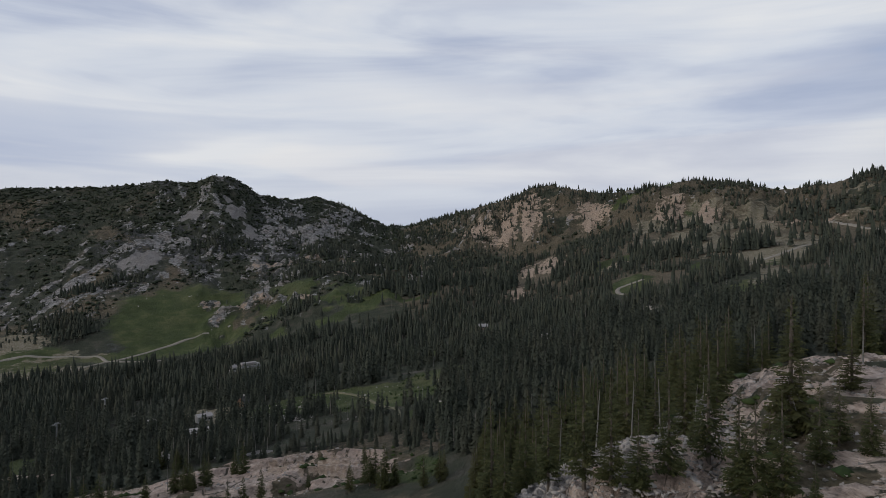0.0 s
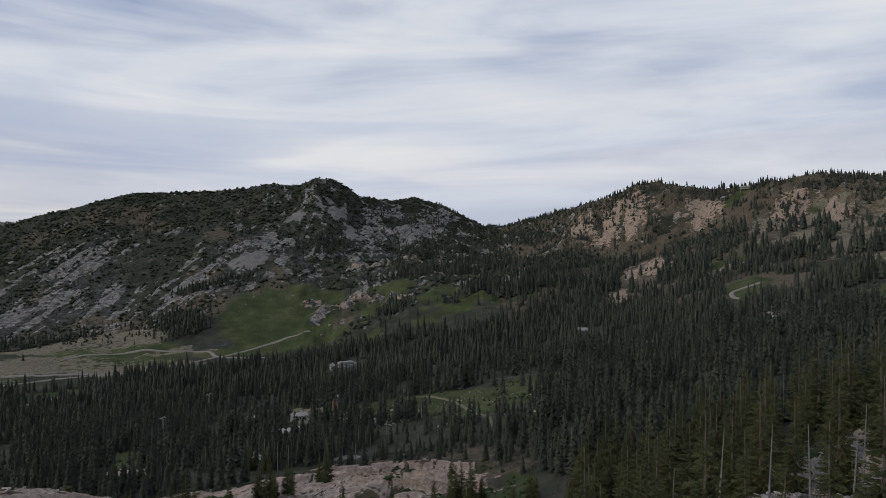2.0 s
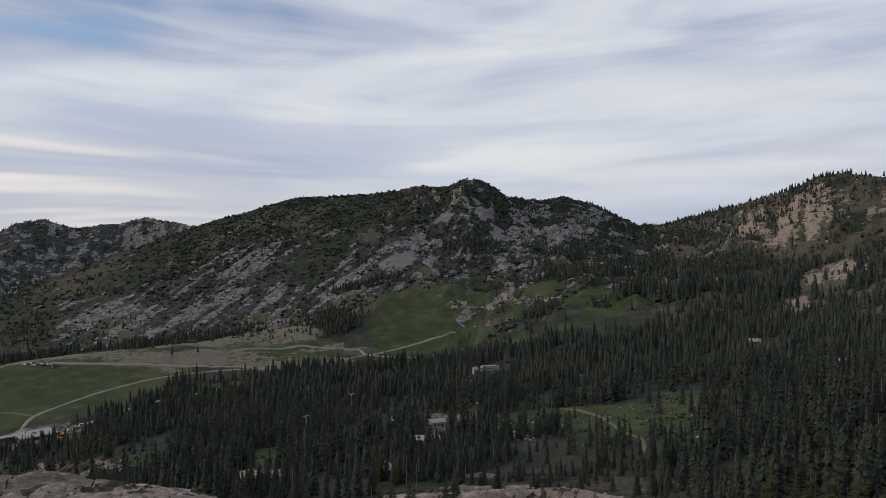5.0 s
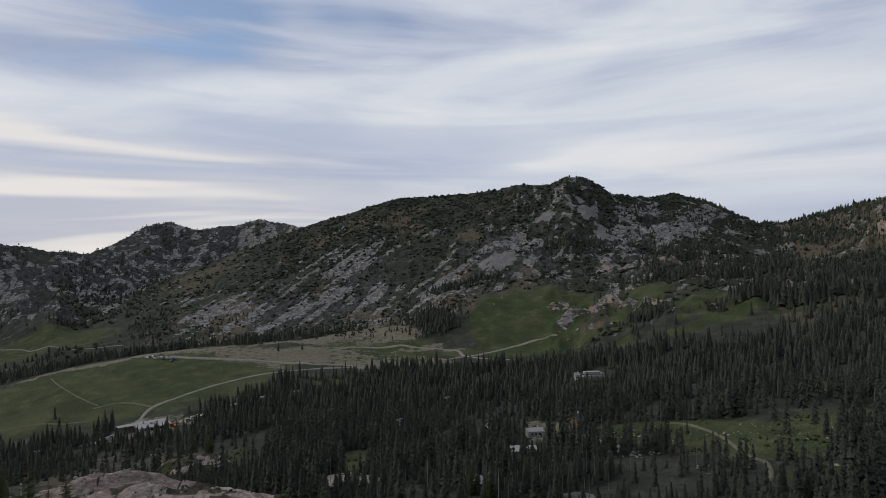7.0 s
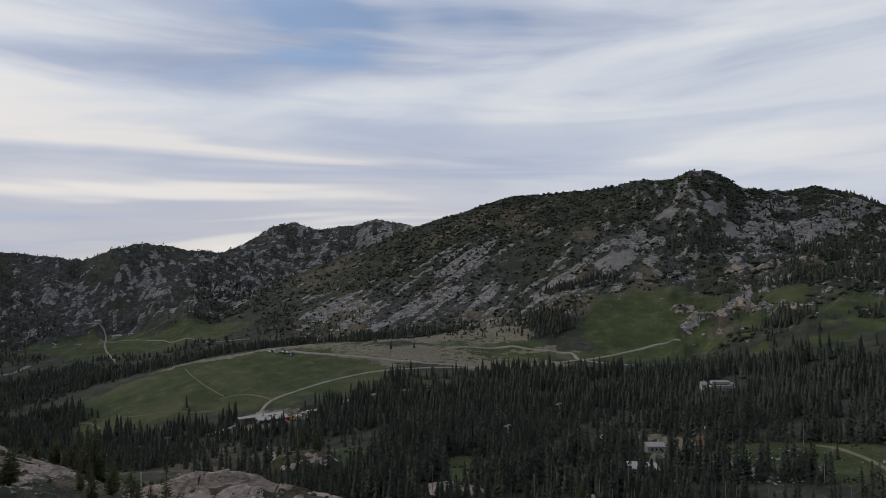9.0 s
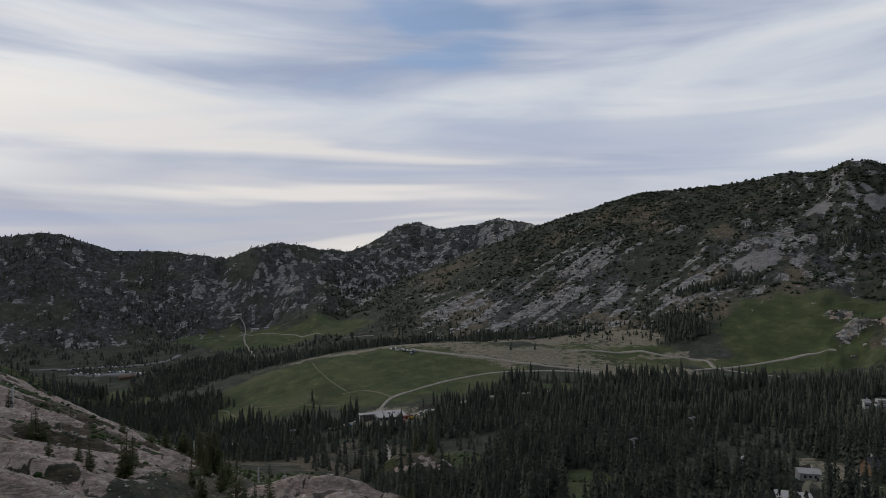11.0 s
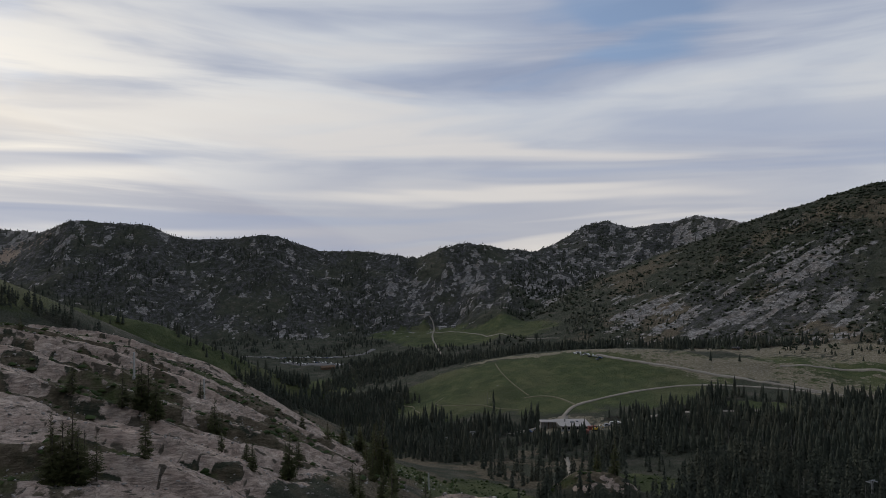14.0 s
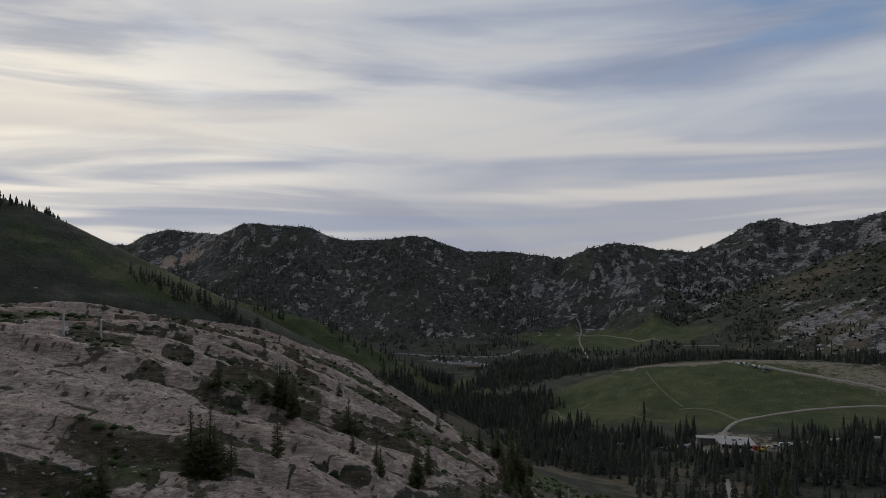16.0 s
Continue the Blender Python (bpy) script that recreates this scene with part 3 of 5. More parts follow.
GRASS_2 = [(7, 765, 7, 45), (13, 775, 3.5, 40), (0.5, 770, 3, 30), (4, 800, 3.5, 45), (11, 840, 5, 60), (33, 790, 6, 60), (42, 760, 6, 50), (57, 330, 3, 30), (51, 330, 4, 44), (47.5, 300, 2.5, 30), (63, 490, 2.5, 30), (31, 345, 2.5, 30),
           (41, 400, 3, 20), (69, 200, 3, 9), (66, 172, 4, 10), (63, 320, 2.5, 30), (70, 258, 3, 8), (75, 205, 4, 9), (82, 250, 5, 12), (36, 640, 3, 16)]
BARE = [(38, 770, 8, 44), (31, 738, 6, 20), (45, 795, 4, 22), (34, 865, 6, 50), (41, 880, 4, 30), (28, 800, 3, 12), (-26, 900, 7, 120), (49, 560, 3.5, 26), (53, 800, 7, 12), (-30, 720, 3.5, 60), (-29.8, 600, 1.6, 50), (-35, 957, 3.5, 14), (-33, 800, 3, 40), (-16.9, 757, 1.4, 26),
        (-13, 452, 4.5, 8), (-3, 478, 3, 5), (16.5, 392, 1.5, 22), (17.8, 430, 1.3, 9), (-22, 90, 6, 14), (-14, 120, 3, 14), (-26, 800, 2.2, 80), (-28, 980, 4.5, 26), (-34.5, 900, 2.5, 18), (16, 415, 1.5, 14)]
PALE_ROCK = [(37, 1120, 5, 90), (42, 1060, 3.5, 60), (45, 1110, 4, 60), (33, 1050, 4, 70), (30, 970, 4, 40), (36, 1210, 4, 60), (24.5, 985, 1.4, 20), (22.5, 1130, 2.6, 45),
             (26, 1060, 3, 50), (9, 1250, 3.5, 150), (6, 1330, 2.5, 110), (11.5, 1060, 2, 25), (6, 1020, 3, 16), (29.5, 925, 3, 22)]
PALE_ROCK_2 = [(50.5, 1900, 3, 90), (44.5, 1860, 3.5, 100), (41, 1800, 2.5, 90), (48, 1680, 6, 200), (52, 1600, 4, 120), (61, 1480, 3, 90), (76, 1280, 3, 30), (67, 1480, 3, 60), (98, 1900, 3, 100), (54, 1500, 4, 100), (3, 850, 2, 12), (8, 890, 1.5, 10), (-1, 880, 2, 10), (13, 905, 1.5, 10)]
TAN_ROCK = [(-11.8, 890, 1.9, 55), (-9.6, 1125, 3.0, 70), (-6.2, 1150, 1.5, 55), (-16.5, 1080, 2.0, 45), (-9.7, 765, 1.0, 45), (-7, 755, 1.2, 18), (-1.8, 965, 1.8, 14), (-3.9, 899, 1.8, 12), (2.7, 890, 1.2, 10), (-23, 990, 0.9, 50),
            (-25.5, 960, 0.8, 40), (-18, 765, 1.5, 10), (-33, 905, 3, 10), (-5, 930, 2.5, 14), (99, 1800, 2.5, 60), (8.5, 220, 5, 14)]
SCREE = [(22.4, 1072, 1.7, 26), (11.8, 350, 1.6, 6), (15, 281, 3, 7),  (13.6, 1185, 0.7, 50), (15.2, 1255, 0.9, 30), (18.6, 1235, 0.7, 26), (-12.5, 86, 3.5, 12), (-18, 82, 5, 10), (-21.5, 98, 4, 9), (-25, 92, 4, 8), (-24, 116, 3, 8)]
GROVES = [(28.5, 880, 2.2, 46), (24, 1012, 2.0, 16), (56, 900, 7, 70), (67, 950, 4.5, 110), (63, 905, 5, 60), (46, 925, 8, 40), (50, 880, 8, 30), (36, 910, 3, 14), (31, 850, 1.5, 12), (53, 560, 9, 22), (62, 560, 4, 60),
          (16, 1110, 2, 30), (70.5, 725, 2.6, 55), (67, 700, 3, 60), (73.5, 690, 2.4, 40), (26.5, 1000, 2, 12), (6, 930, 4, 30), (1, 800, 3, 25), (10, 800, 2, 16), (60.5, 612, 1.6, 10), (57.2, 640, 0.7, 8), (66, 645, 3, 14)]


def patch(list_of, az, r, soft=0.35):
    out = np.zeros_like(r)
    for b, d, w, l in list_of:
        k = np.hypot((az - b) / w, (r - d) / l)
        out = np.maximum(out, 1 - step(1 - soft, 1 + soft, k))
    return out


def cover_at(x, y, merged=True):
    """Shares of grass, bare soil, pale rock, tan rock and scree; of the near slabs and their joints too, if not merged."""
    az, r = polar(x, y)
    wob = fbm(x, y, 60, 3, 101)
    wob2 = fbm(x, y, 25, 3, 105)
    az_w, r_w = az + 1.2 * wob + 0.7 * wob2, r + 20 * wob2 * step(150, 600, r) + 9 * fbm(x, y, 11, 2, 107) * step(300, 600, r) + 5 * wob
    near = rock_near(x, y)
    grass = np.maximum(patch(GRASS + GRASS_2, az_w, r_w), (0.5 + 0.4 * step(98, 90, az) + 0.5 * wob2) * (az > 69) * (1 - step(110, 170, from_spur(x, y)[0])) * step(380, 420, r + 30 * step(95, 105, az)))
    slope_grass = step(19, 14, az) * step(600, 700, r)
    grass = grass * (1 - slope_grass * step(0.0, 0.4, fbm(x, y, 30, 4, 103)))
    bare = patch(BARE, az_w, r_w) * (0.82 + 0.45 * wob - 0.5 * step(-10, -16, az) * step(-0.2, 0.2, wob2))
    cr = crag(az, r)
    zone = patch(PALE_ROCK + PALE_ROCK_2, az_w, r_w, 0.6)
    mountain = np.maximum(step(830, 930, r), step(750, 800, r) * (1 - step(17, 20, az))) * step(-8, 0, az) + 0.6 * step(950, 1050, r) * step(0, -8, az)
    far = np.maximum(step(54, 60, az), step(36, 40, az) * step(1430, 1480, r))
    cr = cr * (1 - 0.45 * far) + far * (0.95 * fbm(az * 28, r * 0.5, 12, 3, 119, 0.6) - 0.10)
    rock = mountain * np.clip(0.0 + 1.3 * cr + (0.32 + 0.7 * cr) * zone - 0.22 * step(1210, 1290, r) * (1 - zone) * (1 - step(48, 52, az)) * step(19, 23, az), 0, 1)
    rock = rock + 0.07 * step(23, 26, az) * (1 - step(48, 50, az)) * step(960, 1000, r) * (1 - step(1180, 1260, r))
    rock = rock * (1 - step(48, 52, az) * (1 - step(1180, 1330, r)))
    rock = rock * (1 - 0.75 * step(0.2, 0.5, grass) * (r < 1000))
    talus = step(780, 900, r + 60 * step(8, 16, az)) * step(2, 10, az) * (1 - step(44, 50, az) * (1 - step(1200, 1320, r))) * np.clip(0.42 + 0.7 * fbm(az * 20, r * 0.6, 60, 4, 125) + 0.3 * zone + 0.22 * far - 0.25 * step(1180, 1260, r) * step(20, 24, az) * (1 - far), 0, 1)
    dry = step(560, 680, r) * step(6, -4, az) * np.clip(0.78 + 0.8 * fbm(x, y, 50, 4, 127), 0, 1)
    dry = np.maximum(dry, step(840, 930, r) * (1 - step(1380, 1440, r)) * step(16, 22, az) * (1 - step(50, 56, az)) * np.clip(0.24 + 0.3 * (1 - step(980, 1150, r)) + 1.1 * fbm(az * 20, r, 75, 4, 129), 0, 1))
    dry = np.maximum(dry, (0.75 * step(40, 47, az) * (1 - step(68, 72, az)) * (1 - step(470, 520, r)) + 0.6 * step(-8, -2, az) * (1 - step(40, 47, az)) * (1 - step(255, 290, r))) * np.clip(0.62 + 0.9 * wob2, 0, 1))
    hollow = ledges(x, y)[1]
    joint = blocks(x, y)[1]
    pocket = step(-0.16, 0.26, 0.8 * fbm(x, y, 18, 5, 121, 0.64) - 0.06 + 0.13 * step(195, 235, r) * (az > 60) + 0.28 * (hollow - 0.3))
    pocket = pocket * np.where(az < 0, 0.8, 1.0)
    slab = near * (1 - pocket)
    dry = np.maximum(dry, 0.85 * near * pocket)
    grass = np.maximum(grass * (1 - 0.85 * near), near * pocket * np.where(az < 0, 0.45, 1.0) * np.clip(0.24 + 1.2 * fbm(x, y, 22, 3, 123), 0, 0.75))
    crop = outcrop(az, r, fbm(x, y, 14, 3, 19))[1]
    rock = np.maximum(rock, 0.62 * crop)
    grass = grass * (1 - 0.8 * crop)
    dry = np.maximum(dry, 0.7 * patch([(14, 870, 4, 60), (9, 850, 3, 40), (9, 1020, 7, 50), (0, 930, 5, 40)], az_w, r_w, 0.6) * (0.6 + 0.8 * wob2))
    tan = np.maximum(patch(TAN_ROCK, az_w, r_w, 0.6), 0.62 * crop) * np.clip(0.68 + 0.9 * fbm(az * 2.2, r / 70, 1.0, 4, 131, 0.6) + 0.25 * cr, 0, 1)
    scree = patch(SCREE, az + 0.8 * wob2 + 0.25 * fbm(x, y, 9, 2, 133), r + 26 * wob2 + 8 * fbm(x, y, 9, 2, 135), 0.35)
    return grass, bare, np.maximum(rock, slab) if merged else rock, tan, scree, *(() if merged else (slab, joint * near, talus, dry))


def build_sheet(name, xs, ys, zs):
    rows, cols = xs.shape
    me = bpy.data.meshes.new(name)
    me.vertices.add(rows * cols)
    me.vertices.foreach_set("co", np.stack([xs, ys, zs], -1).astype(np.float32).ravel())
    i = np.arange(rows * cols).reshape(rows, cols)
    nxt = np.roll(i, -1, axis=1)
    quads = np.stack([i[:-1], i[1:], nxt[1:], nxt[:-1]], -1).reshape(-1, 4)
    me.loops.add(quads.size)
    me.loops.foreach_set("vertex_index", quads.astype(np.int32).ravel())
    me.polygons.add(len(quads))
    me.polygons.foreach_set("loop_start", np.arange(0, quads.size, 4, dtype=np.int32))
    me.polygons.foreach_set("use_smooth", np.ones(len(quads), bool))
    me.update(calc_edges=True)
    return me


HUB = (0.0, 30.0)
turn = np.concatenate([np.arange(-48, 118, 0.17), np.arange(120, 309.9, 4.0)])[::-1]
reach = np.concatenate([[0.5, 10, 20, 30, 38], np.geomspace(46, 140, 110)[:-1], np.linspace(140, 340, 150)[:-1], np.geomspace(340, 960, 120)[:-1], np.linspace(960, 1540, 100)[:-1], np.geomspace(1540, 2200, 50), [2400, 2700, 3200, 4000, 4800]])
az_grid, r_grid = np.meshgrid(turn, reach)
gx, gy = from_polar(az_grid, r_grid)
gx, gy = gx + HUB[0], gy + HUB[1]
gz = height(gx, gy)
gz[-5:] = np.minimum(gz[-5:], gz[-6] - np.array([20, 60, 130, 230, 330])[:, None])
ground_mesh = build_sheet("ground", gx, gy, gz)
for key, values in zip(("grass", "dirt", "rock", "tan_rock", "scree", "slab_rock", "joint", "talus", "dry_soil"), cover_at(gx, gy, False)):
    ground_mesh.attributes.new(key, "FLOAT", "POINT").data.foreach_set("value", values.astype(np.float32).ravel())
ground_mesh.materials.append(GROUND)
ground = tagged(new("ground", ground_mesh), "mountain valley ground of rock, scrub and green meadow", "ground", kind="structure")


def level(x, y):
    """Height of the ground at one place."""
    return float(height(np.array([float(x)]), np.array([float(y)]))[0])


def spot(az, r):
    x, y = from_polar(az, r)
    return float(x), float(y), level(x, y)


# ---- roads and paths: a strip laid on the ground with a shallow edge ----
def strip(name, stations, width, mat, label, lift=0.5):
    pts = [Vector(spot(a, r)) for a, r in stations]
    line = []
    for i in range(len(pts) - 1):
        p0, p1, p2, p3 = pts[max(i - 1, 0)], pts[i], pts[i + 1], pts[min(i + 2, len(pts) - 1)]
        n = max(int((p2 - p1).length / 4), 2)
        for k in range(n):
            s = k / n
            line.append(0.5 * (2 * p1 + (p2 - p0) * s + (2 * p0 - 5 * p1 + 4 * p2 - p3) * s * s + (3 * p1 - p0 - 3 * p2 + p3) * s ** 3))
    line.append(pts[-1])
    verts, faces = [], []
    for i, p in enumerate(line):
        d = (line[min(i + 1, len(line) - 1)] - line[max(i - 1, 0)]).to_2d().normalized()
        side = Vector((-d.y, d.x))
        w = width / 2 * (1 + 0.22 * value_noise(np.array([i * 0.37]), np.array([width]), 7)[0])
        for o, drop in ((-w - 0.3, -0.9), (-w, 0), (0, 0.06), (w, 0), (w + 0.3, -0.9)):
            q = p.to_2d() + side * o
            verts.append((q.x, q.y, level(q.x, q.y) + lift + drop))
        if i:
            for k in range(4):
                a = (i - 1) * 5 + k
                faces.append((a, a + 1, a + 6, a + 5))
    me = bpy.data.meshes.new(name)
    me.from_pydata(verts, [], faces)
    me.materials.append(mat)
    me.polygons.foreach_set("use_smooth", [True] * len(faces))
    return tagged(new(name, me), label, name.replace("_", " "), kind="structure")


gravel = "pale gravel service road across the green meadow"
strip("gravel_road", [(49.9, 590), (49.2, 619), (46.9, 648), (43.9, 677), (41.3, 695), (38.1, 709), (34.5, 716), (30.8, 722), (27.5, 740), (24.7, 766)], 3.0, GRAVEL, gravel)
strip("gravel_road", [(48.8, 777), (45.2, 755), (41.5, 741), (37.7, 731), (33, 722)], 4.5, GRAVEL, "wide worn gravel track along the hill crest")
strip("gravel_road", [(36, 800), (31.1, 812), (28.4, 804), (25.6, 794), (24.7, 766), (22.9, 783), (20.3, 808), (18.5, 826), (17.2, 832)], 3.6, GRAVEL, "pale dirt road climbing the grassy slope")
strip("gravel_road", [(24.7, 766), (22.5, 752), (20.5, 748)], 3.0, GRAVEL, "short pale dirt road below the slope")
strip("gravel_road", [(49.2, 619), (50.6, 640), (52.0, 650), (53.5, 648)], 1.8, PATH, "pale dirt road curving over the meadow")
strip("footpath", [(56.9, 776), (56.4, 750), (55.8, 724), (54.8, 692), (54.0, 673), (53.2, 654)], 0.8, PATH, "narrow pale trail down the meadow")
strip("footpath", [(60.5, 690), (61, 672), (59.5, 655), (57, 640), (55.2, 622), (53.6, 612)], 0.8, PATH, "faint trodden trail over the grass")
strip("footpath", [(64, 700), (63, 684), (62.6, 666), (62, 650)], 0.8, PATH, "faint trodden trail over the grass")
strip("footpath", [(7.6, 402), (6.4, 397), (4.5, 377), (3.5, 359), (2.6, 339), (1.2, 320), (0.9, 298), (1.4, 285)], 1.5, PATH, "pale dirt path through the clearing")
strip("gravel_road", [(-26.8, 655), (-28.0, 669), (-30.6, 717), (-33.0, 774), (-35, 800)], 4, GRAVEL, "pale road climbing the wooded hillside")
strip("gravel_road", [(-20.6, 655), (-20.2, 651), (-19.3, 645), (-18.5, 636), (-18.6, 618), (-19.2, 604)], 3.4, GRAVEL, "pale road bend on the wooded hillside")
strip("gravel_road", [(-21.0, 520), (-21.4, 500), (-22.2, 460), (-22.0, 440)], 3.0, GRAVEL, "pale road bend between the firs")
strip("gravel_road", [(-34, 900), (-34.9, 884), (-36.4, 851), (-37.8, 831), (-38.6, 800)], 4.5, GRAVEL, "pale road below the ridge")
strip("gravel_road", [(66.0, 1390), (64.5, 1351), (64.3, 1250), (63.8, 1152), (62.0, 946), (61.7, 880)], 2.6, GRAVEL, "pale valley road in the distance")
strip("gravel_road", [(64.5, 1300), (62.3, 1241), (59.2, 1141), (56.1, 1082), (53, 1060)], 2.2, GRAVEL, "pale distant road under the slope")
strip("asphalt_road", [(80, 1112), (78.6, 1109), (75.7, 1104), (72.4, 1098), (70, 1110), (69, 1150)], 7, ASPHALT, "grey valley road with parked cars")
strip("asphalt_road", [(76.5, 1062), (75, 1056), (73.2, 1048), (71.2, 1040)], 15, ASPHALT, "grey car park on the valley floor")
strip("gravel_road", [(47.8, 455), (47.4, 441), (46.9, 423), (46.1, 400), (45.5, 380)], 2.4, GRAVEL, "pale dirt road between the firs")
strip("gravel_road", [(53.5, 545), (51.5, 560), (49.9, 575), (49.9, 590)], 7, GRAVEL, "gravel yard beside the lodge")
strip("gravel_road", [(46.5, 560), (43, 590), (39, 615), (36, 628)], 5, GRAVEL, "pale dirt road leaving the lodge")
strip("gravel_road", [(17.5, 425), (17.3, 400), (17.6, 375), (17.2, 350)], 2.2, PATH, "pale dirt lane between the cabins")

# ---- conifers ----


def joined(name, verts, faces, mat, owner=None):
    me = bpy.data.meshes.new(name)
    nv = verts.reshape(-1, 3)
    me.vertices.add(len(nv))
    me.vertices.foreach_set("co", nv.astype(np.float32).ravel())
    f = faces.reshape(-1, 3)
    me.loops.add(f.size)
    me.loops.foreach_set("vertex_index", f.astype(np.int32).ravel())
    me.polygons.add(len(f))
    me.polygons.foreach_set("loop_start", np.arange(0, f.size, 3, dtype=np.int32))
    me.update(calc_edges=True)
    me.materials.append(mat)
    ob = new(name, me)
    ob.parent = owner
    return ob


def scatter(verts, faces, places, heights, widths, spins, rng, jitter=0.0):
    """Copies of one small shape (unit height and width) at many places, as two arrays."""
    n, k = len(places), len(verts)
    c, s = np.cos(spins)[:, None], np.sin(spins)[:, None]
    v = np.repeat(verts[None], n, 0) + (rng.normal(0, jitter, (n, k, 3)) if jitter else 0)
    x, y = v[..., 0] * widths[:, None], v[..., 1] * widths[:, None]
    out = np.stack([x * c - y * s, x * s + y * c, v[..., 2] * heights[:, None]], -1) + places[:, None, :]
    f = faces[None] + (np.arange(n) * k)[:, None, None]
    return out.reshape(-1, 3), f.reshape(-1, 3)


def fir_shape(tiers, points, rng):
    """A far fir: ragged skirts one over the other, with a spire."""
    verts, faces = [], []
    for k in range(tiers):
        s = k / tiers
        z0, r = 0.10 + 0.80 * s, 0.5 * (1 - s) ** 0.7 * rng.uniform(0.8, 1.12) + 0.03
        top = min(z0 + 1.9 * 0.9 / tiers, 1.0)
        below, base = (base if k else 0), len(verts)
        verts.append((rng.normal(0, 0.02), rng.normal(0, 0.02), top))
        for p in range(points * 2):
            a = math.pi * (p + rng.uniform(-0.25, 0.25)) / points + k
            q = r * (rng.uniform(0.85, 1.12) if p % 2 else rng.uniform(0.66, 0.82))
            verts.append((q * math.cos(a), q * math.sin(a), z0 - (0.035 if p % 2 else -0.02) + rng.uniform(-0.02, 0.02)))
        for p in range(points * 2):
            faces.append((base, base + 1 + p, base + 1 + (p + 1) % (points * 2)))
        if k:
            faces.append((below, base, base + 1))
    return np.array(verts), np.array(faces)


def limbed_fir(whorls, limbs, rng):
    """A fir seen from a few hundred metres: whorls of drooping limbs on one stem."""
    verts, faces = [], []
    for k in range(whorls):
        s = (k + rng.uniform(-0.25, 0.25)) / whorls
        z, reach = 0.07 + 0.9 * s, 0.5 * (1 - max(s, 0)) ** 0.8 * rng.uniform(0.85, 1.1) + 0.035
        axis = len(verts)
        verts.append((0, 0, min(z + 0.07, 1.0)))
        for p in range(limbs):
            a = 2 * math.pi * (p + rng.uniform(-0.4, 0.4)) / limbs + 1.7 * k
            q = reach * rng.uniform(0.62, 1.18)
            spread, drop = rng.uniform(0.42, 0.6), 0.12 * q + rng.uniform(-0.01, 0.02)
            base = len(verts)
            for turn_by, out, low in ((spread, 0.66, 0.8), (0, 1.0, 1.0), (-spread, 0.66, 0.8)):
                verts.append((q * out * math.cos(a + turn_by), q * out * math.sin(a + turn_by), z + 0.02 - drop * low - (0.02 if turn_by else 0)))
            faces += [(axis, base, base + 1), (axis, base + 1, base + 2)]
        if k:
            faces.append((below, axis, axis + 1))
        below = axis
    return np.array(verts), np.array(faces)


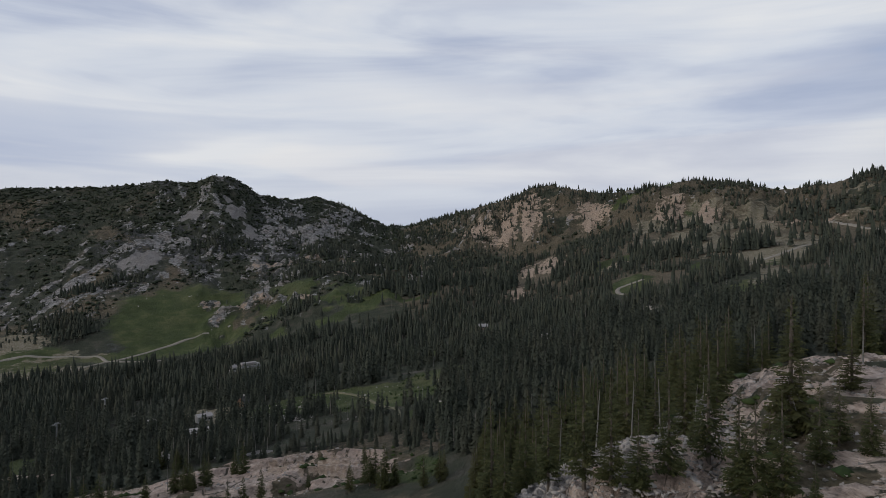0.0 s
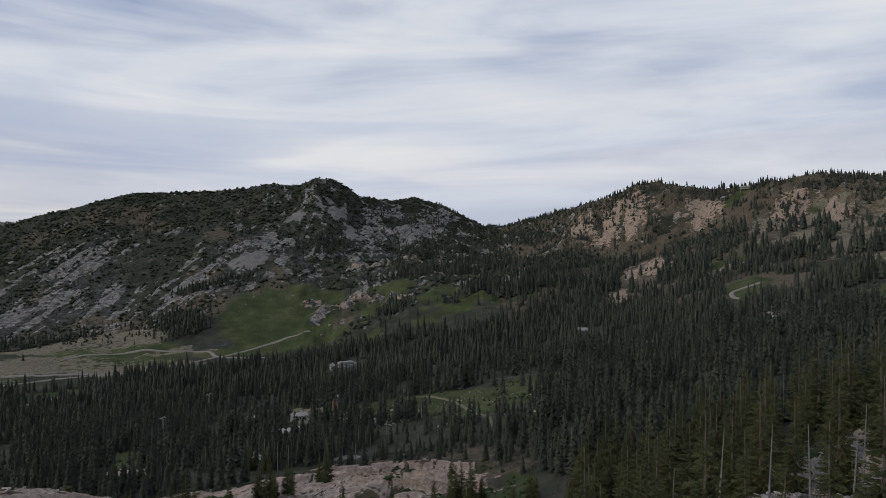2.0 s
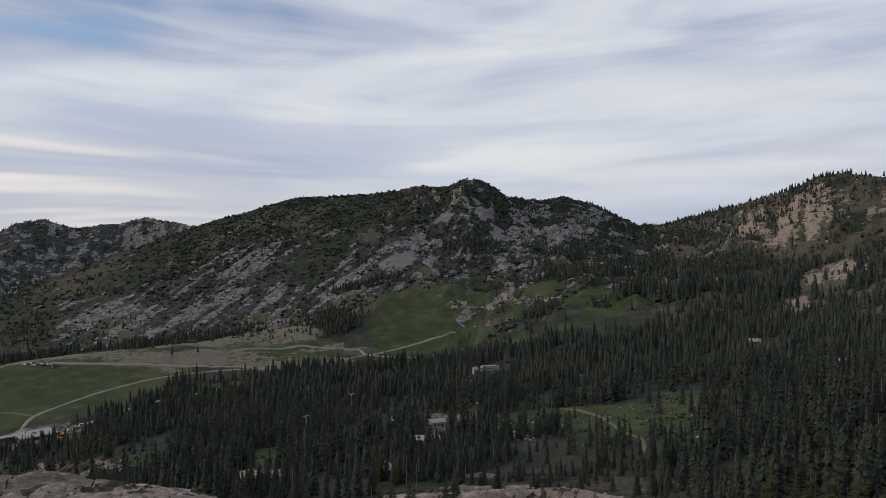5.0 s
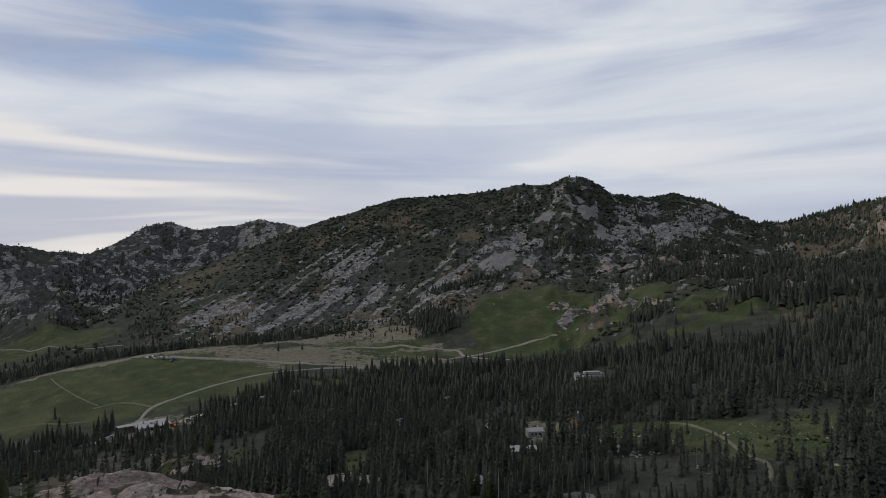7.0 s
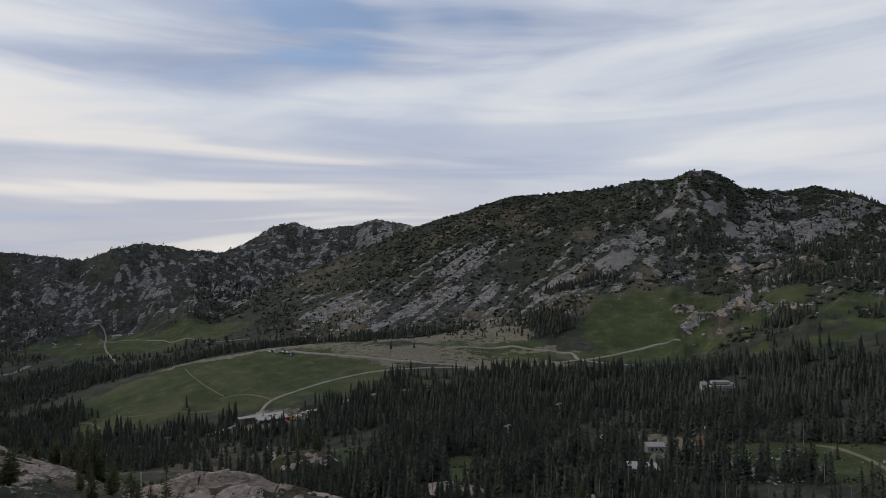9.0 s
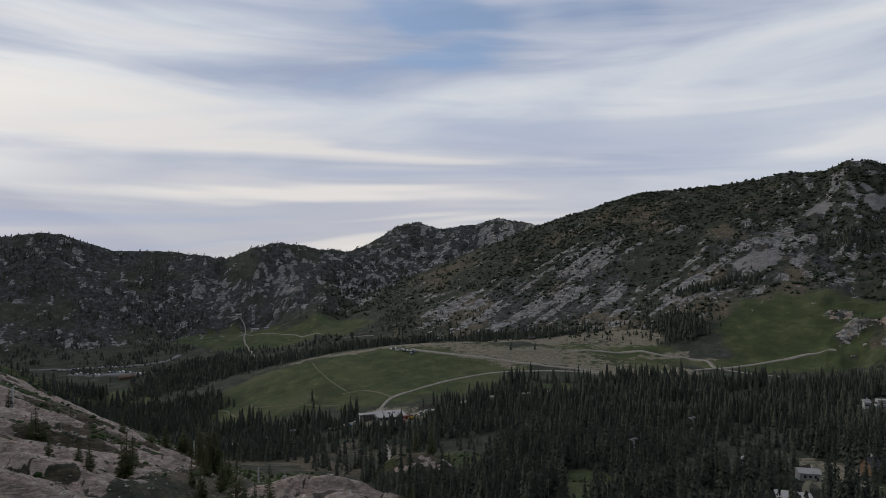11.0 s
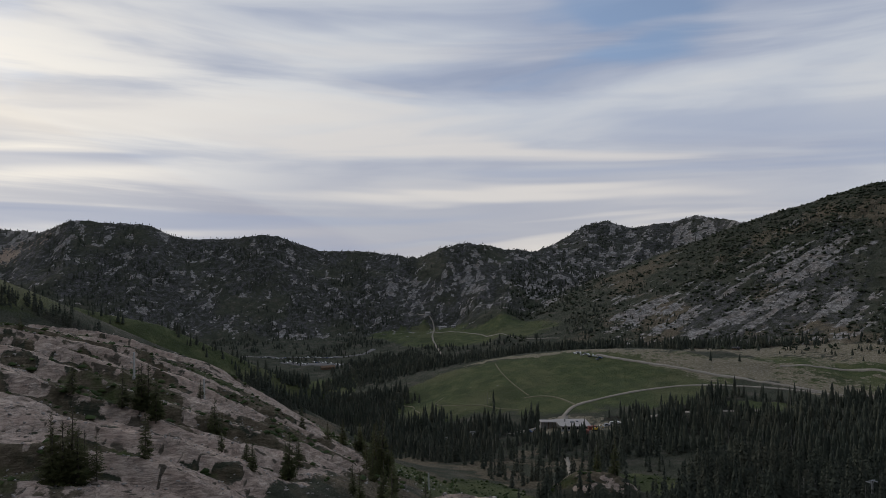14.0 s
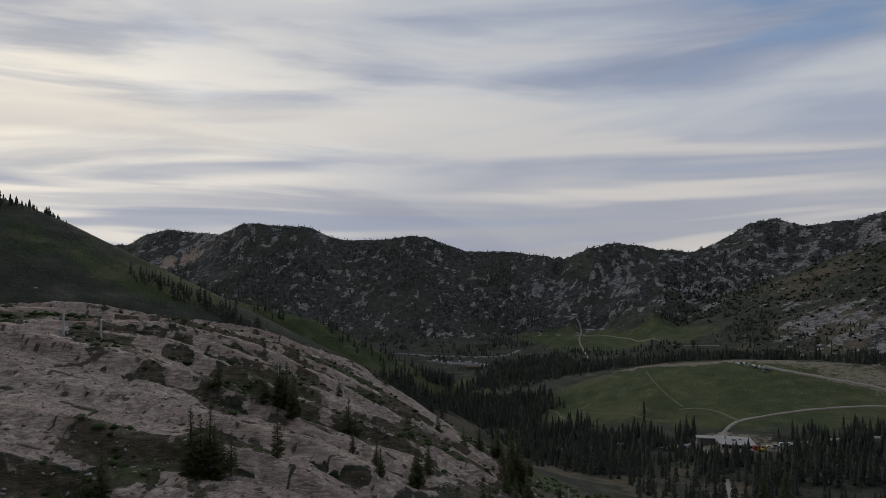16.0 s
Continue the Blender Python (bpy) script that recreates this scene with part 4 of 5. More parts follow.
def forest_share(x, y):
    """How thick the wood stands."""
    az, r = polar(x, y)
    wob = fbm(x, y, 70, 3, 201)
    grain = fbm(x, y, 28, 3, 205)
    edge = np.interp(az, [-60, -20, -10, 0, 8, 16, 21, 24, 28, 33, 40, 45, 49, 55, 60, 66, 72], [1000, 960, 815, 690, 672, 742, 705, 695, 732, 690, 655, 605, 550, 558, 575, 600, 600])
    inner = np.interp(az, [-60, -30, -18, -8, -3, 2, 30, 36, 42, 48, 54, 60, 66, 72], [150, 135, 120, 165, 205, 232, 238, 275, 300, 330, 420, 460, 480, 560])
    wood = step(inner - 12, inner + 25, r + 20 * wob) * (1 - step(edge - 12, edge + 14, r + 10 * wob))
    wood = wood * (1 - step(70, 74, az))
    wood = wood * (1 - 0.75 * step(45, 48, az) * (1 - step(385, 425, r + 20 * wob)))
    thin = 1 - 0.1 * step(36, 50, az) * (1 - step(470, 520, r))
    wood = wood * thin
    # broken wood on the slopes to the east and below the saddle
    slope = step(14, 8, az) * step(680, 760, r) * (1 - 0.3 * step(1100, 1300, r)) * step(-0.22, 0.3, grain + 0.25 * wob + 0.2 * step(4, -2, az))
    slope = slope * (1 - 0.72 * step(-4, 2, az) * (1 - step(880, 960, r)))
    wood = np.maximum(wood, 0.9 * slope)
    grove = 0.9 * patch(GROVES, az + 1.2 * wob, r + 12 * grain) * (1 - 0.8 * step(44, 46, az) * (1 - step(63, 65, az)) * step(0.0, 0.2, fbm(x, y, 55, 2, 209)))
    off = from_spur(x, y)[0]
    brow = np.where(az > 113, 0.3, 0.95) * (1 - 0.88 * step(74, 77, az) * (1 - step(91, 95, az))) * (1 - step(16, 34, off + 14 * grain)) * step(71, 75, az) * step(-0.9, -0.45, wob)
    # a belt of firs along the spur's shoulder
    belt = 0.7 * step(81, 83, az) * (1 - step(90, 93, az)) * (1 - step(8, 18, np.abs(r - 428) + 9 * grain)) * step(-0.25, 0.05, fbm(x, y, 26, 2, 219))
    foot = 0.8 * step(68, 70, az) * step(395, 420, r + 10 * grain) * (1 - step(-25, 10, r - np.interp(az, [69, 72, 75, 77], [640, 560, 440, 380]) + 22 * wob))
    brow = np.maximum.reduce([brow, belt, foot])
    g, bare, rock, tan, scree = cover_at(x, y)
    wood = wood * (1 - 0.95 * patch([(74, 1040, 3.2, 60)], az, r, 0.2))
    front = patch([(-11.4, 850, 2.0, 75), (-9.8, 745, 1.2, 55), (-9.4, 1065, 3.0, 60), (-16.3, 1035, 1.6, 30)], az, r, 0.2)
    open_ground = np.maximum.reduce([step(0.35, 0.6, g), step(0.3, 0.6, bare), 0.5 * step(0.35, 0.6, tan), step(0.2, 0.5, scree), 0.93 * rock_near(x, y)])
    gaps = 1 - 0.9 * step(0.08, 0.3, fbm(x, y, 40, 3, 207)) * step(160, 240, r)
    gaps = gaps * (0.4 + 0.6 * step(-0.3, 0.12, fbm(x, y, 13, 2, 213)))
    sparse = (1 - 0.3 * step(-10, -14, az) * step(760, 840, r)) * (1 - 0.35 * step(-11, -15, az) * step(480, 560, r))
    # clumps and openings on the eastern hillside
    clump = step(-0.12, 0.1, 0.75 * fbm(x, y, 46, 3, 215) + 0.35 * grain + 0.24 - 0.08 * step(-14, -18, az))
    gaps = np.where((az < 2) & (r > 440), gaps * (1 - (0.9 * (1 - clump)) * step(440, 540, r)), gaps)
    clump = 0.12 + 0.16 * step(840, 900, r) + 0.72 * step(-0.2, 0.12, 0.8 * fbm(x, y, 38, 3, 223) + 0.3 * grain - 0.06 * step(-18, -24, az))
    gaps = np.where((az < 2) & (r > 680), gaps + (clump - gaps) * step(680, 780, r), gaps)
    crest = 0.8 * step(1, -3, az) * (1 - step(18, 34, np.abs(r - along(MAIN_RIDGE, az, 1) + 8))) * step(-0.6, -0.2, fbm(x, y, 60, 2, 217))
    return np.maximum.reduce([wood * gaps * sparse * (1 - 0.85 * front) * (1 - 0.97 * open_ground), 0.006 * patch([(36, 810, 8, 70)], az, r), grove * (1 - step(0.3, 0.6, scree)) * (1 - 0.9 * step(0.4, 0.7, bare)), brow, crest])


# how thick the wood stands sets how far the ground is darkened
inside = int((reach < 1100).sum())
wood_floor = np.zeros(gx.shape, np.float32)
wood_floor[:inside] = forest_share(gx[:inside], gy[:inside])
ground_mesh.attributes.new("wood_floor", "FLOAT", "POINT").data.foreach_set("value", wood_floor.ravel())


def sow(rng, az0, az1, r0, r1, area):
    """Random places over a sector, one for each such area."""
    n = int(radians(az1 - az0) * 0.5 * (r1 * r1 - r0 * r0) / area)
    az, r = rng.uniform(az0, az1, n), np.sqrt(rng.uniform(r0 * r0, r1 * r1, n))
    x, y = from_polar(az, r)
    return x, y


def on_road(x, y, corridors):
    hit = np.zeros(len(x), bool)
    for ob in corridors:
        co = np.empty(len(ob.data.vertices) * 3, np.float32)
        ob.data.vertices.foreach_get("co", co)
        co = co.reshape(-1, 3)[2::5, :2]
        box = (x > co[:, 0].min() - 20) & (x < co[:, 0].max() + 20) & (y > co[:, 1].min() - 20) & (y < co[:, 1].max() + 20)
        i = np.nonzero(box)[0]
        if len(i):
            for out in (0, 9, 17):
                # the hillside roads are open on the valley side too
                k = 1 + out / np.hypot(x[i], y[i]) * (x[i] > 0)
                d = np.hypot((k * x[i])[:, None] - co[None, :, 0], (k * y[i])[:, None] - co[None, :, 1]).min(1)
                hit[i[d < 5.5]] = True
    return hit


ROADS = [o for o in scene.objects if o.name.split(".")[0] in ("gravel_road", "footpath", "asphalt_road")]
# building sites kept open: bearing, r, radius
SITES = [(13.9, 592, 18), (17.6, 392, 12), (18.0, 346, 9), (21.6, 414, 4), (20.8, 283, 4.5), (14.4, 408, 7), (-6.7, 590, 8), (-18.3, 378, 8), (-12.2, 455, 6), (48.9, 566, 30), (15.6, 592, 6), (50.5, 552, 16), (46.3, 568, 15), (43.5, 588, 11), (41, 604, 9), (38.5, 616, 8), (60.3, 505, 5), (58.1, 514, 5), (56.2, 528, 5), (61.2, 400, 5), (-2, 495, 9), (-5, 497, 9), (1, 497, 8), (-10.5, 453, 7), (-14, 453, 7)]


def clear_of_sites(x, y):
    keep = np.ones(len(x), bool)
    for a, r, d in SITES:
        sx, sy = from_polar(a, r)
        # also the strip in front, so that the house shows over the wood
        keep &= np.hypot(x - sx, y - sy) > d
        az, rr = polar(x, y)
        keep &= ~((np.abs(az - a) * rr / 57.3 < d * 0.8) & (rr < r) & (rr > r - 1.7 * d))
    return keep


rng = np.random.default_rng(11)
wood = tagged(new("fir_forest"), "dense dark green fir forest filling the valley", "forest", kind="stuff")
NEAR_REACH = 236
for tag, r0, r1, area, tiers, points, shapes in (("close_firs", 60, 300, 16, 17, 8, 8), ("near_firs", 300, 470, 11, 10, 6, 8), ("middle_firs", 470, 800, 14, 5, 4, 8), ("far_firs", 800, 1560, 20, 4, 3, 6)):
    x, y = sow(rng, -46, 112, r0, r1, area)
    share = forest_share(x, y)
    ok = (rng.uniform(0, 1, len(x)) < share) & clear_of_sites(x, y) & ~on_road(x, y, ROADS)
    if r0 == 60:
        az, r = polar(x, y)
        ok &= r > np.where(az < 1, 190, NEAR_REACH)
    x, y = x[ok], y[ok]
    z = height(x, y) - 0.6
    h = (10.5 + 3.6 * rng.normal(0, 1, len(x)) + 6 * fbm(x, y, 24, 2, 211)).clip(3.0, 21)
    az, r = polar(x, y)
    h = h * np.interp(r, [200, 800, 1000, 1400], [1.12, 1.0, 0.78, 0.65]) * np.where(az > 113, 0.5, np.where(az > 95, 0.5, np.where(az > 74, 0.8, 1.0))) * np.where(az < 4, 1.0 + 0.3 * step(700, 800, r) - 0.42 * step(930, 1050, r), 1.0)
    h = h * (1 - 0.35 * step(-4, 0, az) * (1 - step(13, 17, az)) * (1 - step(310, 340, r))) * (1 - 0.18 * step(44, 50, az) * (1 - step(520, 600, r)))
    w = h * rng.uniform(0.17, 0.30, len(x)) * (1 + 0.4 * step(650, 850, r)) + 1.1
    pick = rng.integers(0, shapes, len(x))
    vs, fs, base = [], [], 0
    for k in range(shapes):
        v, f = limbed_fir(tiers, points, rng) if r0 < 470 else fir_shape(tiers, points, rng)
        m = pick == k
        a, b = scatter(v, f, np.stack([x, y, z], -1)[m], h[m], w[m], rng.uniform(0, 6.28, m.sum()), rng, 0.012)
        vs.append(a), fs.append(b + base)
        base += len(a)
    ob = joined(tag, np.concatenate(vs), np.concatenate(fs), NEEDLES, wood)
    ob.data.polygons.foreach_set("use_smooth", np.ones(len(ob.data.polygons), bool))
    ob["kind"] = "stuff"
    print(tag, len(x), len(ob.data.polygons))

# dead standing trunks among the firs
x, y = sow(rng, -46, 70, 190, 760, 80)
ok = (rng.uniform(0, 1, len(x)) < forest_share(x, y) * step(-0.3, 0.5, fbm(x, y, 90, 2, 221) + 0.3 * step(4, -4, polar(x, y)[0]))) & clear_of_sites(x, y)
x, y = x[ok], y[ok]
pole = np.array([(0.5 * math.cos(a) * s, 0.5 * math.sin(a) * s, z) for z, s in ((0, 1), (0.55, 0.7), (1, 0.2)) for a in (0, 2.1, 4.2)])
pole_faces = np.array([f for k in (0, 3) for i in range(3) for f in ((k + i, k + (i + 1) % 3, k + 3 + i), (k + (i + 1) % 3, k + 3 + (i + 1) % 3, k + 3 + i))])
v, f = scatter(pole, pole_faces, np.stack([x, y, height(x, y) - 0.5], -1), rng.uniform(6, 12.5, len(x)), rng.uniform(0.22, 0.42, len(x)), rng.uniform(0, 6, len(x)), rng, 0.0)
joined("dead_trunks", v, f, DEADWOOD, wood)["kind"] = "stuff"

# ---- low scrub and stunted trees on the mountain slopes ----
bush = np.array([(0.05, 0.0, 1.0), (0.5, 0, 0.35), (0.15, 0.48, 0.45), (-0.4, 0.3, 0.3), (-0.42, -0.28, 0.45), (0.14, -0.5, 0.32), (0.0, 0.0, -0.1)])
bush_faces = np.array([(0, 1, 2), (0, 2, 3), (0, 3, 4), (0, 4, 5), (0, 5, 1), (1, 6, 2), (3, 6, 4), (4, 6, 5), (5, 6, 1)])
scrub = tagged(new("mountain_scrub"), "dark low scrub and stunted firs over rocky slopes", "scrub", kind="stuff")
x, y = sow(rng, -44, 58, 770, 2080, 22)
az, r = polar(x, y)
crest_r = np.where(az < 42, along(MAIN_RIDGE + WEST_RIDGE, az, 1), along(BACK_RANGE + FAR_RANGE, az, 1))
g, bare, rock, tan, scree = cover_at(x, y)
thick = step(-0.3, 0.3, 0.7 * fbm(x, y, 30, 4, 231) + 0.5 * fbm(x, y, 10, 2, 233) + 0.22 * step(1150, 1300, r) * (az < 42))
thick = thick * (1 - 0.72 * step(0.35, 0.65, rock)) * (1 - 0.8 * step(0.3, 0.6, tan)) * (1 - step(0.2, 0.5, scree)) * (1 - step(0.2, 0.5, g)) * (1 - 0.7 * step(0.3, 0.6, bare))
thick = thick * (1 - 0.5 * step(18, 22, az) * (1 - step(1060, 1230, r)))
thick = thick * (1 - 0.5 * step(40, 45, az) - 0.35 * step(1450, 1560, r)) * (r < crest_r + 25) * (1 - 0.75 * step(5, -8, az))
ok = (rng.uniform(0, 1, len(x)) < thick) & ((r > 880) | ((az > -4) & (az < 23)))
x, y, az, r = x[ok], y[ok], az[ok], r[ok]
p = np.stack([x, y, height(x, y) - 0.3], -1)
tall = step(52, 58, az) + step(6, 0, az)
h = (1.3 + 3.2 * rng.uniform(0, 1, len(x)) ** 2) * (1 + 0.6 * tall)
v, f = scatter(bush, bush_faces, p, h, h * rng.uniform(1.1, 2.2, len(x)) * (1 - 0.55 * tall), rng.uniform(0, 6.28, len(x)), rng, 0.07)
joined("scrub_clumps", v, f, SCRUB, scrub)["kind"] = "stuff"
print("scrub", len(x))
# stunted firs: on the crests and scattered over the slopes
x, y = sow(rng, -44, 116, 860, 2080, 60)
az, r = polar(x, y)
crest_r = np.where(az < 42, along(MAIN_RIDGE + WEST_RIDGE, az, 1), along(BACK_RANGE + FAR_RANGE, az, 1))
g, bare, rock, tan, scree = cover_at(x, y)
dots = step(-0.15, 0.35, 0.7 * fbm(x, y, 70, 3, 241) + 0.5 * fbm(x, y, 18, 2, 243))
chance = np.where(np.abs(r - crest_r) < 26, 0.8, np.where((az > 50) | ((az > 38) & (r > 1430)), 0.9, np.where(az > 22, 0.62, 0.45)) * dots) * (1 - 0.6 * step(0.3, 0.6, rock)) * (1 - step(0.2, 0.5, scree)) * (1 - step(0.3, 0.6, g))
ok = (rng.uniform(0, 1, len(x)) < chance) & (r < crest_r + 30)
low = np.where(np.abs(r - crest_r) < 26, 0.62, 1.0)[ok]
x, y = x[ok], y[ok]
v0, f0 = fir_shape(3, 3, rng)
h = low * rng.uniform(3, 8, len(x)) * np.where(polar(x, y)[0] < 1, 0.95, np.where(polar(x, y)[0] > 50, 1.25, 1.0))
v, f = scatter(v0, f0, np.stack([x, y, height(x, y) - 0.4], -1), h, h * rng.uniform(0.32, 0.55, len(x)), rng.uniform(0, 6.28, len(x)), rng, 0.02)
joined("stunted_firs", v, f, NEEDLES, scrub)["kind"] = "stuff"
print("stunted", len(x))

x, y = sow(rng, -8, 62, 170, 470, 9)
az, r = polar(x, y)
g, bare, rock, tan, scree = cover_at(x, y)
ok = (g > 0.4) & (rng.uniform(0, 1, len(x)) < 0.8 * step(-0.1, 0.3, fbm(x, y, 18, 3, 251))) & ~on_road(x, y, ROADS)
x, y = x[ok], y[ok]
h = rng.uniform(0.4, 1.3, len(x))
v, f = scatter(bush, bush_faces, np.stack([x, y, height(x, y) - 0.2], -1), h, h * rng.uniform(1.0, 2.0, len(x)), rng.uniform(0, 6.28, len(x)), rng, 0.16)
thicket = tagged(new("willow_thicket"), "low green willow bushes in the forest clearings", "bushes", kind="stuff")
joined("willow_bushes", v, f, WILLOW, thicket)["kind"] = "stuff"

# ---- things ----


def thing(name, at, label, category, group="", yaw=0.0):
    ob = new(name)
    ob.matrix_basis = pose(*at, 0, 0, yaw)
    return tagged(ob, label, category, group)


def part(name, bm, mat, parent, label=""):
    me = bpy.data.meshes.new(name)
    bm.to_mesh(me)
    bm.free()
    me.materials.append(mat)
    ob = new(name, me)
    ob.parent = parent
    if label:
        ob["label"] = label
    return ob


def box(bm, x0, y0, z0, x1, y1, z1, edge=0.0):
    v = [bm.verts.new(c) for c in ((x0, y0, z0), (x1, y0, z0), (x1, y1, z0), (x0, y1, z0), (x0, y0, z1), (x1, y0, z1), (x1, y1, z1), (x0, y1, z1))]
    f = [bm.faces.new([v[i] for i in q]) for q in ((3, 2, 1, 0), (4, 5, 6, 7), (0, 1, 5, 4), (1, 2, 6, 5), (2, 3, 7, 6), (3, 0, 4, 7))]
    if edge:
        bmesh.ops.bevel(bm, geom=list({e for q in f for e in q.edges}), offset=edge, segments=1, affect="EDGES")
    return bm


def boxed(*dims, edge=0.0):
    return box(bmesh.new(), *dims, edge=edge)


def tube(bm, p, q, r0, r1, sides=8):
    p, q = Vector(p), Vector(q)
    d = (q - p).normalized()
    a = d.orthogonal().normalized()
    b = d.cross(a)
    rings = []
    for c, r in ((p, r0), (q, r1)):
        rings.append([bm.verts.new(c + r * (math.cos(2 * math.pi * k / sides) * a + math.sin(2 * math.pi * k / sides) * b)) for k in range(sides)])
    for k in range(sides):
        bm.faces.new((rings[0][k], rings[0][(k + 1) % sides], rings[1][(k + 1) % sides], rings[1][k]))
    bm.faces.new(rings[0][::-1])
    bm.faces.new(rings[1])
    return bm


def gable(bm, x0, y0, x1, y1, z, rise, over=0.5, thick=0.25):
    """A pitched roof, its ridge along x."""
    ym = (y0 + y1) / 2
    for s, ya in ((-1, y0 - over), (1, y1 + over)):
        drop = rise * over / (ym - y0)
        lo, hi = z - drop, z + rise
        a = [(x0 - over, ya, lo), (x1 + over, ya, lo), (x1 + over, ym, hi), (x0 - over, ym, hi)]
        v = [bm.verts.new(c) for c in a] + [bm.verts.new((c[0], c[1], c[2] + thick)) for c in a]
        for q in ((0, 1, 2, 3), (7, 6, 5, 4), (0, 4, 5, 1), (1, 5, 6, 2), (2, 6, 7, 3), (3, 7, 4, 0)):
            bm.faces.new([v[i] for i in (q if s > 0 else q[::-1])])
    return bm


def gable_wall(bm, x0, y0, x1, y1, z0, z1, rise):
    """Four walls with gable ends at x0 and x1."""
    ym = (y0 + y1) / 2
    prof = [(y0, z0), (y1, z0), (y1, z1), (ym, z1 + rise), (y0, z1)]
    a = [bm.verts.new((x0, y, z)) for y, z in prof]
    b = [bm.verts.new((x1, y, z)) for y, z in prof]
    bm.faces.new(a[::-1])
    bm.faces.new(b)
    for k in range(5):
        bm.faces.new((a[k], a[(k + 1) % 5], b[(k + 1) % 5], b[k]))
    return bm


# ---- firs that stand near, each with trunk and crown ----
def fir_meshes(seed, bare, ragged):
    """Trunk and crown of one fir, 1 m high: whorls of drooping sprays."""
    rg = np.random.default_rng(seed)
    trunk = bmesh.new()
    tube(trunk, (0, 0, -0.03), (0.003, 0.002, 0.55), 0.017, 0.009, 7)
    tube(trunk, (0.003, 0.002, 0.55), (0, 0, 0.99), 0.009, 0.002, 6)
    verts, faces = [], []
    z = bare
    while z < 0.985:
        s = (z - bare) / (1 - bare)
        reach = (0.15 * (1 - s) ** 0.85 + 0.008) * (0.6 + 0.4 * min(s * 5 + 0.35, 1))
        for k in range(int(6 + 7 * (1 - s))):
            if rg.random() < ragged * 0.4:
                continue
            a = rg.uniform(0, 2 * math.pi)
            l = reach * rg.uniform(0.55, 1.2)
            out, side, down = np.array((math.cos(a), math.sin(a), 0)), np.array((-math.sin(a), math.cos(a), 0)), np.array((0, 0, 1.0))
            droop = rg.uniform(-0.1, 0.35) if s < 0.8 else -0.8
            o = np.array((0, 0, z + rg.uniform(-0.010, 0.010)))

            def along_limb(q):
                return o + out * l * q - down * (droop * l * q * (1.5 - 0.5 * q) - 0.012 * (1 - s) * q * q)
            # the limb, and twigs that hang off both its sides
            base = len(verts)
            verts += [o, along_limb(0.55) + side * l * 0.05, along_limb(0.55) - side * l * 0.05, along_limb(1.0)]
            faces += [(base, base + 1, base + 2), (base + 1, base + 3, base + 2)]
            for q in (0.3, 0.5, 0.68, 0.84):
                for way in (-1, 1):
                    base = len(verts)
                    w = l * rg.uniform(0.2, 0.36) * (1.15 - 0.6 * q)
                    p0, p1 = along_limb(q - 0.09), along_limb(q + 0.09)
                    verts += [p0, p1, (p0 + p1) / 2 + way * side * w + out * w * 0.5 - down * w * rg.uniform(0.2, 0.8)]
                    faces.append((base, base + 1, base + 2))
        z += rg.uniform(0.020, 0.030)
    crown = bmesh.new()
    made = [crown.verts.new(v) for v in verts]
    for f in faces:
        crown.faces.new([made[i] for i in f])
    return trunk, crown


def conifer(seed, bare, ragged, label):
    tree = thing("fir_tree", (0, 0, -500), label, "fir tree", "firs near the rock slopes")
    t, c = fir_meshes(seed, bare, ragged)
    part("trunk", t, BARK, tree)
    part("crown", c, NEEDLES_NEAR, tree)
    return tree


KINDS = [conifer(1, 0.04, 0.15, "tall dark green fir, dense to the ground"), conifer(2, 0.10, 0.5, "dark green fir with gaps between its whorls"),
         conifer(3, 0.03, 0.0, "dense dark green young fir among the rocks"), conifer(4, 0.16, 0.8, "thin ragged fir with a bare lower trunk"),
         conifer(5, 0.06, 0.3, "dark green fir standing on rock")]
# bearing, r, height
LONE_FIRS = [(65.1, 172, 10), (64.4, 175, 11), (64.6, 173, 9), (63.3, 177, 7), (61.9, 186, 8), (70.4, 210, 7), (66.6, 214, 9), (66.1, 215, 10), (65.9, 218, 8), (62.9, 226, 8), (58.9, 211, 5),
             (56.2, 213, 9), (57.3, 202, 5), (68.0, 155, 7), (67.3, 157, 8), (79.3, 262, 4), (86.3, 276, 5), (86.2, 290, 4), (67.0, 258, 5), (66.0, 276, 4), (62.3, 295, 7), (55.0, 273, 17), (55.4, 272, 15)]
LONE_FIRS_2 = [(48.0, 214, 6), (49.2, 219, 5), (53.0, 223, 6), (48.8, 209, 14), (46.7, 210, 13), (45.8, 213, 5), (43.8, 370, 11), (42.4, 362, 12), (31.2, 283, 9), (29.8, 281, 9), (29.3, 283, 9), (66.3, 213, 9),
               (2.2, 184, 12), (3.5, 190, 10), (1.2, 185, 9), (8.9, 197, 5), (14.4, 219, 11), (18.9, 206, 10), (17.2, 203, 10), (15.1, 223, 9), (60.8, 302, 7), (60.2, 312, 8), (59.3, 320, 9), (58.0, 315, 11), (57.0, 322, 7)]
